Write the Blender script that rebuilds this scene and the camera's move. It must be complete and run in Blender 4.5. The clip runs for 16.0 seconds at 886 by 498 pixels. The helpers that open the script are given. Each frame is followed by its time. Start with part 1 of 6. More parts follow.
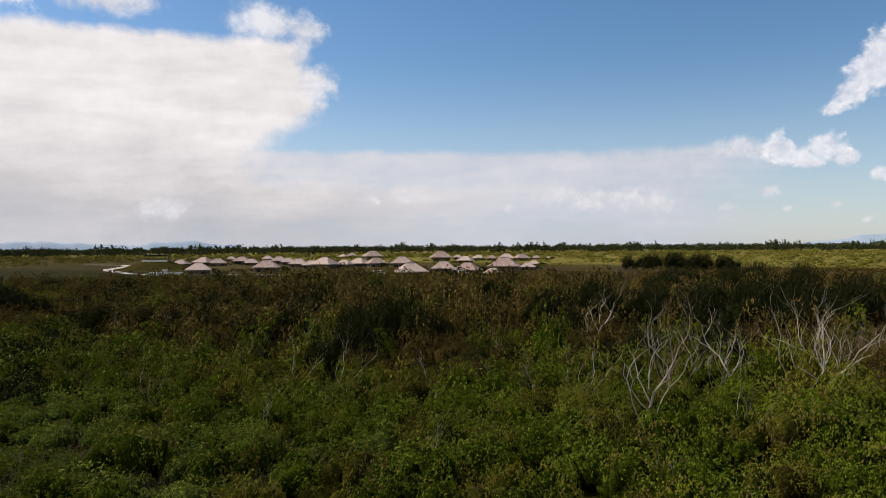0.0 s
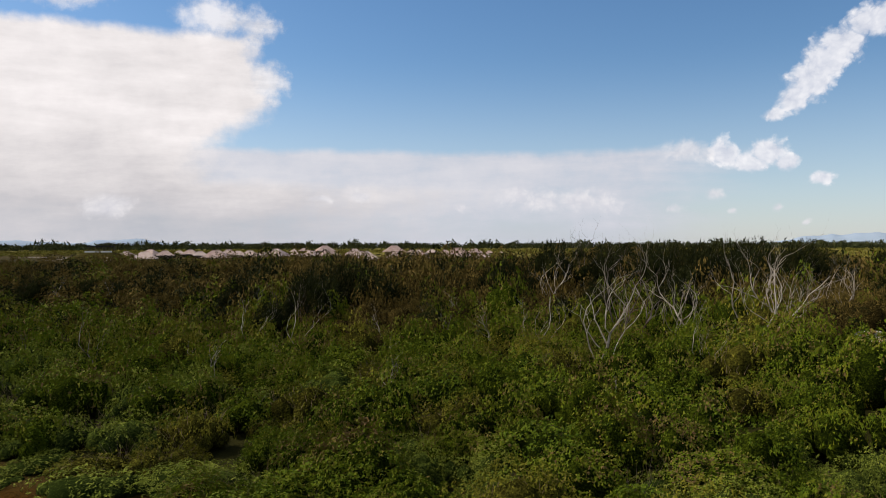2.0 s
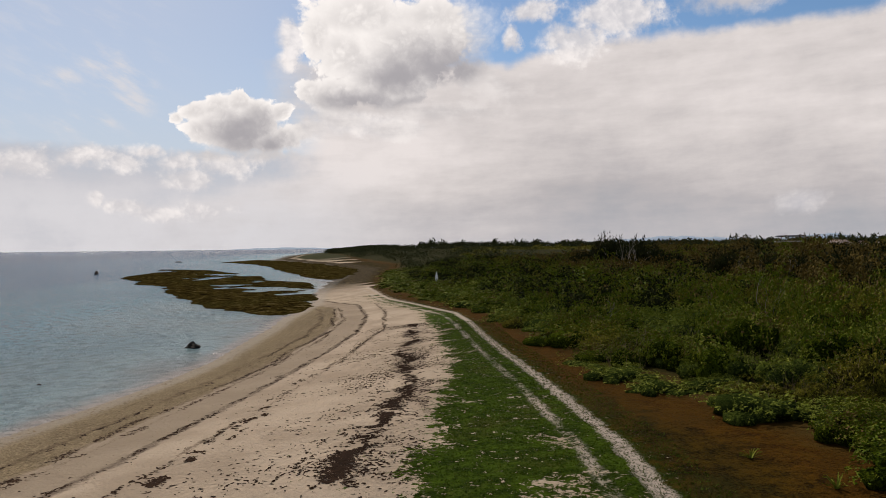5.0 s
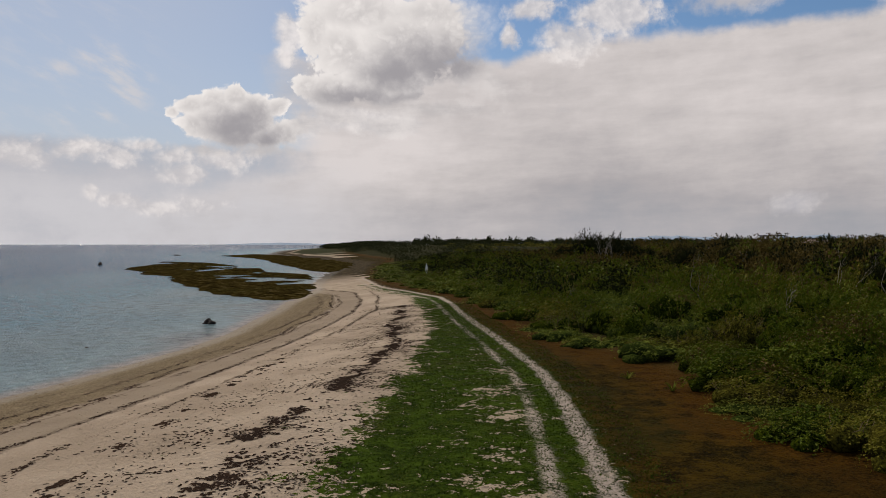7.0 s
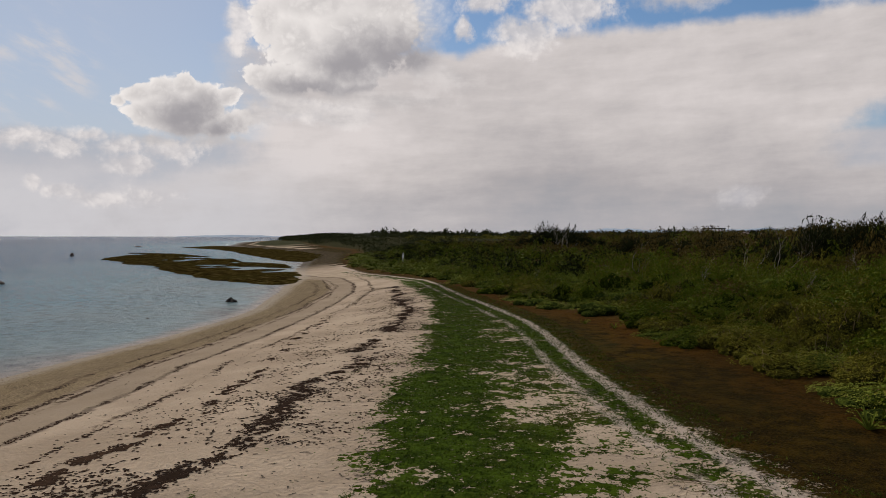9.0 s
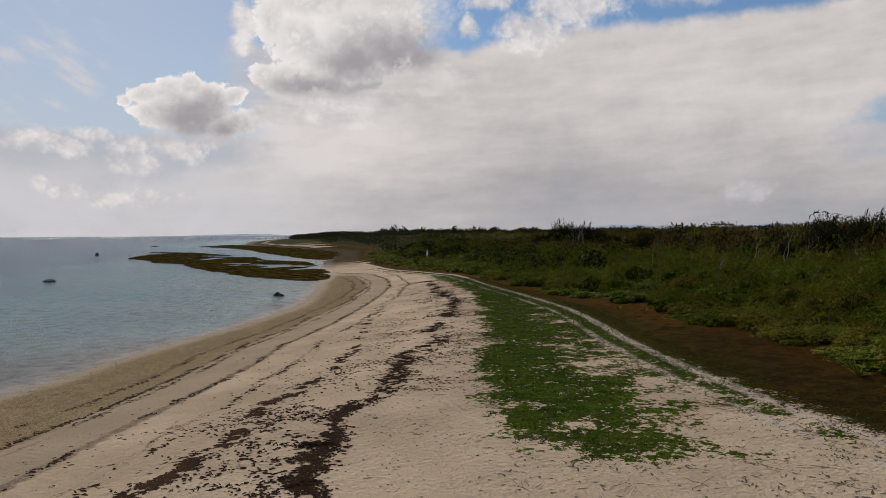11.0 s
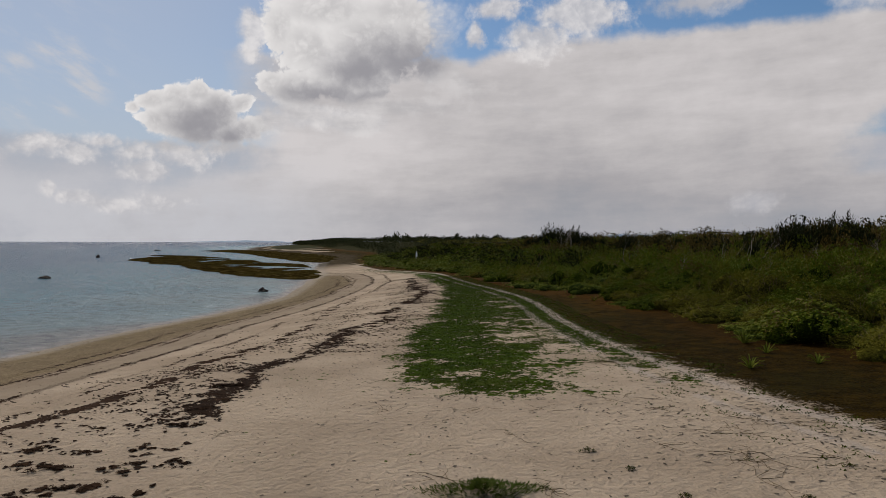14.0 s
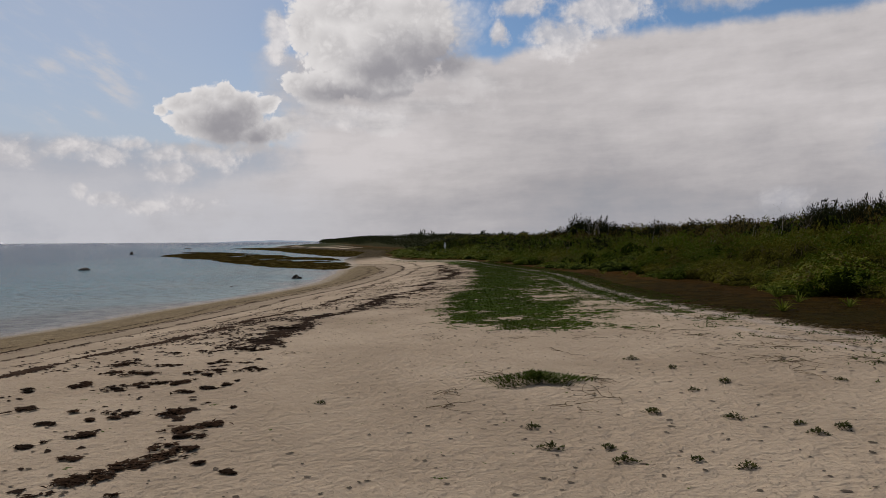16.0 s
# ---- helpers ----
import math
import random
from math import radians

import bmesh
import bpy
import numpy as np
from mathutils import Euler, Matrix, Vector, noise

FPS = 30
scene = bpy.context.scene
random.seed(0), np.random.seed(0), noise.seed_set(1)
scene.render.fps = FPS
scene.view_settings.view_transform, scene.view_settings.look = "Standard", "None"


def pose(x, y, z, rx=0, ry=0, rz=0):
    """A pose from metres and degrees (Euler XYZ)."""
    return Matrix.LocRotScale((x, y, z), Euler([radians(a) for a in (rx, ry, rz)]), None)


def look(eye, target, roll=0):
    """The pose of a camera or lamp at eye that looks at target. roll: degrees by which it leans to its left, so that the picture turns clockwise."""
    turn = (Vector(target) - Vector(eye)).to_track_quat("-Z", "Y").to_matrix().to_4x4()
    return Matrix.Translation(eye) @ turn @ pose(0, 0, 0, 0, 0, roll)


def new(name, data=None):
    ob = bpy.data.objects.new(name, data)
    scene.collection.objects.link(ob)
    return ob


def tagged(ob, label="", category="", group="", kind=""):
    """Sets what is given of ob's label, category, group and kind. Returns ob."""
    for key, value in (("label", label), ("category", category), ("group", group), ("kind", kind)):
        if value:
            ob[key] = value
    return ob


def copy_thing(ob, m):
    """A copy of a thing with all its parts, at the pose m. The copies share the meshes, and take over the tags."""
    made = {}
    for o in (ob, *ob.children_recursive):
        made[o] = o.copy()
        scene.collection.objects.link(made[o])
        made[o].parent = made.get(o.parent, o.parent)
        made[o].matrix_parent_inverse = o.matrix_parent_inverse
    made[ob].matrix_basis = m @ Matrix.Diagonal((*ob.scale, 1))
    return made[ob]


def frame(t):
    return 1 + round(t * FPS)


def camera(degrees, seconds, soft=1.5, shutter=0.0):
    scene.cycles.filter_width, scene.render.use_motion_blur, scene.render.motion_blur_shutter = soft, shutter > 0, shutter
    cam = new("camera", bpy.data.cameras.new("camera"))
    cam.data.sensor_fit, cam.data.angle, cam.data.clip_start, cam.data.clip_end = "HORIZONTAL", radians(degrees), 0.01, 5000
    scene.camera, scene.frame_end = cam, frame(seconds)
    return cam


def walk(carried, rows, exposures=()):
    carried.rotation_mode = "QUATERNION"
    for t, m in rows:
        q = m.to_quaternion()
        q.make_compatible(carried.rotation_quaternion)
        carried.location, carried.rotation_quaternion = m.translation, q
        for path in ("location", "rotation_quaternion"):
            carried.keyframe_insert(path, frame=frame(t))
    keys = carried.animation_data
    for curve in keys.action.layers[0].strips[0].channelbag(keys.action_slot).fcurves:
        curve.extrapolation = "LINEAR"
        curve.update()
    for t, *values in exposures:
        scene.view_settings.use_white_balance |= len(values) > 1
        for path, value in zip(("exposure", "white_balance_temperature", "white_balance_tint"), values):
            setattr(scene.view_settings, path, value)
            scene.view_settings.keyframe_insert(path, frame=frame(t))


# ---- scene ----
cam = camera(62.6, 16.0, soft=0.6)
# seconds, eye (x, y, z), yaw to the left, pitch up, lean to the left
PATH = [
    (0, -3.98, 4.15, 16.29, -0.17, -0.17, -0.33),
    (0.5, -4.02, 4.37, 15.42, -0.74, -0.14, -0.24),
    (1, -4.04, 4.65, 14.46, -0.95, -0.12, -0.19),
    (1.5, -4.08, 4.93, 13.48, -2.35, -0.14, -0.13),
    (2, -4.13, 5.14, 12.55, -3.85, -0.19, -0.07),
    (2.5, -4.16, 5.40, 11.62, -3.52, -0.27, -0.19),
    (3, -4.13, 5.67, 10.70, -1.38, -0.31, -0.28),
    (3.2, -4.10, 5.68, 10.48, 0.60, -0.33, -0.30),
    (3.3, -4.09, 5.68, 10.37, 3.00, -0.35, -0.35),
    (3.4, -4.08, 5.68, 10.26, 7.40, -0.37, -0.40),
    (3.5, -4.07, 5.69, 10.15, 13.10, -0.40, -0.45),
    (3.6, -4.06, 5.69, 10.08, 18.90, -0.40, -0.50),
    (3.7, -4.06, 5.69, 10.02, 25.00, -0.38, -0.55),
    (3.8, -4.05, 5.69, 9.98, 31.20, -0.34, -0.60),
    (3.9, -4.05, 5.70, 9.95, 36.60, -0.30, -0.65),
    (4, -4.04, 5.70, 9.92, 40.70, -0.25, -0.70),
    (4.2, -4.03, 5.70, 9.87, 44.30, -0.20, -0.75),
    (4.5, -4.00, 5.66, 9.84, 46.20, -0.17, -0.85),
    (4.7, -3.70, 5.45, 9.82, 46.80, -0.20, -0.80),
    (5.75, -0.05, 3.25, 9.50, 46.95, -0.24, -0.30),
    (6.8, 4.57, -0.38, 9.11, 46.93, -0.28, 0.16),
    (7, 5.50, -1.40, 9.08, 46.61, -0.44, 0.06),
    (7.5, 7.76, -4.38, 8.80, 45.96, -0.51, 0.09),
    (8, 10.06, -7.94, 8.56, 44.96, -0.68, 0.29),
    (8.5, 12.28, -11.96, 8.56, 42.95, -0.85, 0.27),
    (9, 13.97, -15.48, 8.82, 43.02, -1.03, 0.14),
    (9.5, 15.15, -18.43, 9.02, 43.26, -1.15, 0.05),
    (10, 15.70, -20.84, 8.93, 43.41, -1.18, 0.05),
    (10.2, 15.77, -21.80, 8.93, 43.28, -1.32, -0.23),
    (10.6, 16.00, -22.90, 8.89, 43.36, -1.28, -0.26),
    (11.0, 16.45, -23.35, 8.83, 43.52, -1.22, -0.30),
    (11.6, 17.45, -23.48, 8.72, 43.85, -1.10, -0.33),
    (12.3, 19.05, -23.24, 8.56, 44.26, -0.99, -0.31),
    (12.5, 19.45, -23.10, 8.46, 44.44, -0.83, -0.12),
    (13, 20.24, -23.02, 8.28, 44.53, -0.71, 0.06),
    (13.5, 20.82, -22.92, 7.78, 44.07, -0.62, 0.17),
    (14, 21.12, -22.97, 7.40, 43.92, -0.56, 0.21),
    (14.5, 21.29, -23.28, 7.10, 43.99, -0.57, 0.04),
    (15, 21.47, -23.68, 6.54, 44.96, -0.62, -0.05),
    (15.5, 21.55, -24.09, 5.91, 45.13, -0.65, -0.19),
    (16, 21.63, -24.43, 5.61, 45.92, -0.67, -0.29),
]
walk(cam, [(t, pose(x, y, z, 90 + pitch, 0, yaw) @ pose(0, 0, 0, 0, 0, lean)) for t, x, y, z, yaw, pitch, lean in PATH],
     exposures=((0.0, -0.08, 6520, 12), (3.0, 0.0, 6560, 12.5), (3.5, 0.05, 6620, 13), (4.0, 0.06, 6760, 13.5), (4.6, -0.24, 6760, 13.5), (7.0, -0.6, 6720, 13.5), (10.0, -0.6, 6700, 13.5), (12.5, -0.58, 6560, 11.5), (14.0, -0.72, 6500, 12), (16.0, -0.76, 6520, 13)))

# ---- world, sun ----
SUN_AZ, SUN_EL = 72.0, 42.0          # degrees, azimuth to the left of +y


class Nodes:
    """Short hand for a node tree of arithmetic."""

    def __init__(self, tree):
        self.tree = tree

    def add(self, kind, operation=None, use_clamp=None, interpolation_type=None, data_type=None, attribute_name=None, feature=None, sky_type=None, sun_disc=None):
        n = self.tree.nodes.new(kind)
        if operation is not None:
            n.operation = operation
        if use_clamp is not None:
            n.use_clamp = use_clamp
        if interpolation_type is not None:
            n.interpolation_type = interpolation_type
        if data_type is not None:
            n.data_type = data_type
        if attribute_name is not None:
            n.attribute_name = attribute_name
        if feature is not None:
            n.feature = feature
        if sky_type is not None:
            n.sky_type = sky_type
        if sun_disc is not None:
            n.sun_disc = sun_disc
        return n

    def put(self, socket, value):
        if isinstance(value, bpy.types.NodeSocket):
            self.tree.links.new(value, socket)
        elif value is not None:
            socket.default_value = value

    def m(self, op, a, b=None, c=None, clamp=False):
        n = self.add("ShaderNodeMath", operation=op, use_clamp=clamp)
        for i, v in enumerate((a, b, c)):
            self.put(n.inputs[i], v)
        return n.outputs[0]

    def v(self, op, a, b=None):
        n = self.add("ShaderNodeVectorMath", operation=op)
        self.put(n.inputs[0], a)
        if b is not None:
            self.put(n.inputs[1], b)
        return n.outputs["Value"] if op in ("LENGTH", "DOT_PRODUCT", "DISTANCE") else n.outputs["Vector"]

    def xyz(self, x, y, z):
        n = self.add("ShaderNodeCombineXYZ")
        for i, v in enumerate((x, y, z)):
            self.put(n.inputs[i], v)
        return n.outputs[0]

    def noise(self, vec, scale, detail=5.0, rough=0.55, distort=0.0):
        n = self.add("ShaderNodeTexNoise")
        self.put(n.inputs["Vector"], vec)
        n.inputs["Scale"].default_value, n.inputs["Detail"].default_value = scale, detail
        n.inputs["Roughness"].default_value, n.inputs["Distortion"].default_value = rough, distort
        return n.outputs["Fac"]

    def step(self, x, lo, hi, a=0.0, b=1.0):
        n = self.add("ShaderNodeMapRange", interpolation_type="SMOOTHSTEP")
        for i, v in enumerate((x, lo, hi, a, b)):
            self.put(n.inputs[i], v)
        return n.outputs[0]

    def mix(self, f, a, b):
        n = self.add("ShaderNodeMix", data_type="RGBA")
        self.put(n.inputs[0], f)
        for s, v in ((n.inputs[6], a), (n.inputs[7], b)):
            self.put(s, v if isinstance(v, bpy.types.NodeSocket) else (*v, 1.0))
        return n.outputs[2]

    def ramp(self, f, stops):
        n = self.add("ShaderNodeValToRGB")
        self.put(n.inputs[0], f)
        el = n.color_ramp.elements
        while len(el) < len(stops):
            el.new(0.5)
        for e, (p, c) in zip(el, stops):
            e.position, e.color = p, (*c, 1.0)
        return n.outputs[0]

    def attr(self, name):
        return self.add("ShaderNodeAttribute", attribute_name=name).outputs["Fac"]


def build_sky():
    world = bpy.data.worlds.new("sky")
    scene.world = world
    world.use_nodes = True
    t = world.node_tree
    t.nodes.clear()
    N = Nodes(t)
    way = N.add("ShaderNodeTexCoord").outputs["Generated"]
    sep = N.add("ShaderNodeSeparateXYZ")
    N.put(sep.inputs[0], way)
    x, y, z = sep.outputs
    az = N.m("MULTIPLY", N.m("ARCTAN2", N.m("MULTIPLY", x, -1.0), y), 57.2958)
    el = N.m("MULTIPLY", N.m("ARCSINE", z), 57.2958)
    flat = N.xyz(az, el, 0.0)

    def field(scale, detail, rough, ax=1.0, ay=1.0, z=0.0):
        """Noise about zero, from -1 to 1."""
        f = N.noise(N.xyz(N.m("MULTIPLY", az, ax), N.m("MULTIPLY", el, ay), z), scale, detail, rough)
        return N.m("MULTIPLY", N.m("SUBTRACT", f, 0.5), 3.2)

    def cells(scale, seed):
        v = N.add("ShaderNodeTexVoronoi", feature="SMOOTH_F1")
        v.inputs["Scale"].default_value, v.inputs["Smoothness"].default_value = scale, 0.35
        N.put(v.inputs["Vector"], N.v("ADD", warped, (seed, seed * 2.0, 0.0)))
        return N.m("SUBTRACT", 0.55, v.outputs["Distance"])

    n_big = field(0.13, 3.0, 0.5, z=1.0)
    n_mid = field(0.33, 6.0, 0.6, z=5.0)
    n_fine = field(0.9, 6.0, 0.62, z=11.0)
    bands = field(0.10, 7.0, 0.6, 0.42, 2.1, 4.0)
    rows = field(0.30, 5.0, 0.6, 0.5, 2.6, 14.0)
    warped = N.v("ADD", flat, N.xyz(N.m("MULTIPLY", n_mid, 0.9), N.m("MULTIPLY", n_big, 0.6), 0.0))

    def blobs(rows):
        best = None
        for a, e, ra, re in rows:
            d = N.v("LENGTH", N.v("MULTIPLY", N.v("SUBTRACT", warped, (a, e, 0)), (1 / ra, 1 / re, 0)))
            d = N.m("SUBTRACT", 1.0, d)
            best = d if best is None else N.m("SMOOTH_MAX", best, d, 0.2)
        return best

    sky = N.add("ShaderNodeTexSky", sky_type="NISHITA", sun_disc=False)
    sky.sun_elevation, sky.sun_rotation = radians(SUN_EL), radians(-SUN_AZ)
    sky.air_density, sky.dust_density, sky.ozone_density = 1.0, 0.4, 2.0
    deep = N.add("ShaderNodeHueSaturation")
    deep.inputs["Saturation"].default_value = 1.22
    N.put(deep.inputs["Color"], sky.outputs[0])
    blue = N.add("ShaderNodeBackground")
    N.put(blue.inputs[0], deep.outputs[0])
    blue.inputs[1].default_value = SKY_STRENGTH
    shade = blue.outputs[0]

    def lay(shade, mask, colour):
        bg = N.add("ShaderNodeBackground")
        N.put(bg.inputs[0], colour)
        bg.inputs[1].default_value = CLOUD_STRENGTH
        mx = N.add("ShaderNodeMixShader")
        N.put(mx.inputs[0], mask)
        t.links.new(shade, mx.inputs[1])
        t.links.new(bg.outputs[0], mx.inputs[2])
        return mx.outputs[0]

    # pale air low over the horizon, denser over the sea
    haze = N.m("MULTIPLY", N.step(el, 15.0, -1.0), N.step(az, -30.0, 50.0, 0.50, 0.85))
    shade = lay(shade, haze, (0.58, 0.675, 0.82, 1.0))
    # milky air on the sun's side
    shade = lay(shade, N.step(az, 36.0, 70.0, 0.0, 0.55), (0.72, 0.79, 0.90, 1.0))
    # thin rippled streaks high over the sea
    streak = N.noise(N.xyz(N.m("ADD", N.m("MULTIPLY", az, 0.5), N.m("MULTIPLY", el, 0.35)), N.m("ADD", N.m("MULTIPLY", el, 1.7), N.m("MULTIPLY", az, -0.75)), 2.0), 0.42, 6.0, 0.62)
    cirrus = N.m("MULTIPLY", N.step(N.m("ADD", blobs(STREAKS), N.m("MULTIPLY", n_mid, 0.25)), -0.5, 0.7), N.step(streak, 0.40, 0.66))
    cirrus = N.m("MAXIMUM", cirrus, N.m("MULTIPLY", N.step(streak, 0.46, 0.75), N.step(az, 64.0, 72.0, 0.0, 0.35)))
    shade = lay(shade, N.m("MULTIPLY", cirrus, 0.75), (0.93, 0.93, 0.955, 1.0))
    # a veil over the land, below the blue
    veil_top = N.m("ADD", 7.5, N.m("ADD", N.m("MULTIPLY", bands, 0.45), N.m("MULTIPLY", n_mid, 0.3)))
    veil = N.m("MULTIPLY", N.step(N.m("SUBTRACT", veil_top, el), -0.15, 0.7), N.step(N.m("ADD", az, N.m("MULTIPLY", bands, 6.0)), -29.0, -17.0))
    veil = N.m("MULTIPLY", veil, N.step(N.m("ADD", bands, N.m("MULTIPLY", n_mid, 0.5)), -0.9, 0.3, 0.5, 0.95))
    shade = lay(shade, veil, N.ramp(N.m("ADD", N.m("MULTIPLY", bands, 0.55), N.m("ADD", 0.5, N.m("MULTIPLY", n_mid, 0.2))), ((0.1, (0.50, 0.555, 0.66)), (0.8, (0.74, 0.745, 0.79)))))
    # the broad bank over the shore: level top, ragged end over the land
    ragged = N.m("ADD", N.m("MULTIPLY", field(0.16, 6.0, 0.6, 1.0, 1.5, 21.0), 1.9), N.m("MULTIPLY", n_fine, 0.35))
    right = N.m("DIVIDE", N.m("ADD", N.m("SUBTRACT", az, N.step(el, 11.5, 6.0, 10.0, 13.4)), ragged), N.step(el, 12.0, 5.0, 1.7, 4.0))
    low = N.m("SUBTRACT", N.m("MULTIPLY", N.m("DIVIDE", N.m("ADD", az, 16.0), 16.0), N.step(el, 8.5, 4.0)), N.step(el, 4.0, 7.0, 0.9, 3.0))
    right = N.m("MAXIMUM", right, low)
    top = N.m("DIVIDE", N.m("SUBTRACT", N.m("ADD", N.step(az, 8.0, 30.0, 15.8, 15.5), N.m("MULTIPLY", n_mid, 0.22)), N.m("ADD", el, N.m("MULTIPLY", N.step(az, 32.0, 44.0), 1.5))), 0.7)
    left = N.m("DIVIDE", N.m("SUBTRACT", 60.0, az), 5.0)
    left = N.m("ADD", left, N.step(el, 6.0, 2.0, 0.0, 2.4))
    bank = N.m("MINIMUM", N.m("MINIMUM", right, top), left)
    bank = N.m("ADD", bank, N.m("ADD", N.m("MULTIPLY", n_mid, 0.35), N.m("ADD", N.m("MULTIPLY", bands, 0.35), N.m("MULTIPLY", n_fine, 0.15))))
    bank_mask = N.m("MULTIPLY", N.step(bank, -0.5, 1.0), N.step(N.m("ADD", bands, N.m("MULTIPLY", n_mid, 0.6)), -1.3, -0.3, 0.84, 1.0))
    bank_mask = N.m("MULTIPLY", bank_mask, N.step(el, -0.5, 5.0, 0.6, 1.0))
    waves = N.m("MULTIPLY", N.m("SUBTRACT", N.noise(N.xyz(N.m("ADD", N.m("MULTIPLY", az, 0.5), N.m("MULTIPLY", el, 0.25)), N.m("ADD", N.m("MULTIPLY", el, 1.5), N.m("MULTIPLY", az, 0.16)), 31.0), 0.30, 6.0, 0.58), 0.5), 3.2)
    tone = N.m("ADD", N.m("MULTIPLY", N.step(el, -0.5, 10.0), 0.50), N.m("ADD", N.m("ADD", N.m("MULTIPLY", bands, 0.17), N.m("MULTIPLY", rows, 0.13)), N.m("ADD", 0.19, N.m("ADD", N.m("MULTIPLY", n_mid, 0.10), N.m("ADD", N.m("MULTIPLY", n_big, 0.07), N.m("MULTIPLY", waves, 0.17))))))
    tone = N.m("ADD", tone, N.m("ADD", N.m("MULTIPLY", N.step(az, 32.0, 8.0, 0.0, 0.05), N.step(el, 3.0, 9.0)), N.m("ADD", N.m("MULTIPLY", n_fine, 0.04), N.m("MULTIPLY", N.step(az, 38.0, 54.0, 0.0, 0.38), N.step(el, 12.0, 6.0)))))
    shade = lay(shade, bank_mask, N.ramp(tone, ((0.0, (0.465, 0.485, 0.53)), (0.35, (0.635, 0.618, 0.632)), (0.65, (0.835, 0.805, 0.80)), (0.95, (1.03, 0.99, 0.98)))))
    # bright low air below the sun
    shade = lay(shade, N.m("MULTIPLY", N.m("MULTIPLY", N.step(el, 8.0, 2.5), N.step(az, 47.0, 64.0)), N.step(N.m("ADD", bands, n_mid), -0.9, 0.8, 0.5, 0.95)), (0.88, 0.895, 0.94, 1.0))
    # a loose deck over head and behind, out of view, added to set the fill light
    deck = N.noise(N.v("MULTIPLY", way, (1.0, 1.0, 2.0)), 2.6, 7.0, 0.6)
    outside = N.m("MAXIMUM", N.step(el, 19.5, 25.0), N.m("MAXIMUM", N.step(az, 88.0, 98.0), N.step(az, -38.0, -46.0)))
    deck_mask = N.m("MULTIPLY", N.step(deck, 0.47, 0.60), outside)
    shade = lay(shade, deck_mask, N.ramp(deck, ((0.5, (0.80, 0.79, 0.78)), (0.7, (0.50, 0.50, 0.51)))))
    # soft fringes and low heaps
    curl = N.m("ADD", N.m("MULTIPLY", cells(1.0, 7.0), 0.40), N.m("ADD", N.m("MULTIPLY", cells(2.3, 13.0), 0.26), N.m("MULTIPLY", cells(4.6, 19.0), 0.12)))
    wisp = N.m("ADD", blobs(WISPS), N.m("ADD", N.m("MULTIPLY", curl, 0.6), N.m("ADD", N.m("MULTIPLY", n_mid, 0.55), N.m("ADD", N.m("MULTIPLY", n_fine, 0.3), N.m("MULTIPLY", bands, 0.3)))))
    shade = lay(shade, N.m("MULTIPLY", N.step(wisp, -0.15, 0.65), 0.92), N.mix(N.step(N.m("ADD", n_mid, N.m("MULTIPLY", curl, 1.5)), -0.4, 0.8), (0.83, 0.83, 0.86), (1.22, 1.19, 1.17)))
    # heaped clouds: bright curled rims, grey hearts
    heaps = blobs(CLOUDS)
    body = N.m("ADD", heaps, N.m("ADD", curl, N.m("ADD", N.m("MULTIPLY", n_mid, 0.10), N.m("MULTIPLY", n_fine, 0.08))))
    torn = N.m("MAXIMUM", N.step(az, 47.5, 43.0), N.m("MAXIMUM", N.m("MULTIPLY", N.step(el, 8.2, 6.6), N.step(az, 56.0, 58.5)), N.m("MULTIPLY", N.step(el, 11.6, 9.2), N.step(az, 58.5, 56.0))))
    heap_mask = N.step(body, N.m("MULTIPLY", torn, -0.1), N.m("ADD", 0.26, N.m("MULTIPLY", torn, 1.1)))
    grey = N.m("ADD", blobs(HEARTS), N.m("ADD", N.m("MULTIPLY", n_mid, 0.35), N.m("ADD", N.m("MULTIPLY", n_fine, 0.20), N.m("MULTIPLY", curl, -0.35))))
    lit = N.m("ADD", N.m("MULTIPLY", curl, 0.75), N.m("ADD", 0.62, N.m("ADD", N.m("MULTIPLY", n_fine, 0.10), N.m("MULTIPLY", N.step(body, 0.75, 0.15), 0.24))))
    white = N.ramp(lit, ((0.2, (0.74, 0.735, 0.745)), (0.6, (0.97, 0.955, 0.945)), (1.0, (1.32, 1.30, 1.27))))
    shade = lay(shade, heap_mask, N.mix(N.step(grey, -0.45, 0.95, 0.0, 0.94), white, (0.485, 0.48, 0.515)))
    # torn fringes below the heaps
    fringe = N.m("ADD", blobs(FRINGES), N.m("ADD", N.m("MULTIPLY", curl, 0.5), N.m("ADD", N.m("MULTIPLY", n_mid, 0.45), N.m("MULTIPLY", n_fine, 0.3))))
    shade = lay(shade, N.m("MULTIPLY", N.step(fringe, -0.05, 0.9), 0.8), N.mix(N.step(N.m("ADD", rows, n_mid), -0.6, 0.7), (0.78, 0.765, 0.77), (1.02, 0.995, 0.985)))
    # small bright puffs over the land
    small = blobs(PUFFS)
    pbody = N.m("ADD", small, N.m("ADD", curl, N.m("ADD", N.m("MULTIPLY", n_mid, 0.22), N.m("MULTIPLY", n_fine, 0.2))))
    shade = lay(shade, N.m("MULTIPLY", N.step(pbody, 0.0, 0.55), 0.9), N.ramp(N.m("ADD", N.m("MULTIPLY", curl, 1.2), N.m("ADD", 0.42, N.m("MULTIPLY", n_fine, 0.15))), ((0.1, (0.62, 0.66, 0.76)), (0.85, (1.02, 1.02, 1.03)))))
    faint = N.m("ADD", blobs(FAINT), N.m("ADD", N.m("MULTIPLY", curl, 0.8), N.m("ADD", N.m("MULTIPLY", n_mid, 0.3), N.m("MULTIPLY", n_fine, 0.25))))
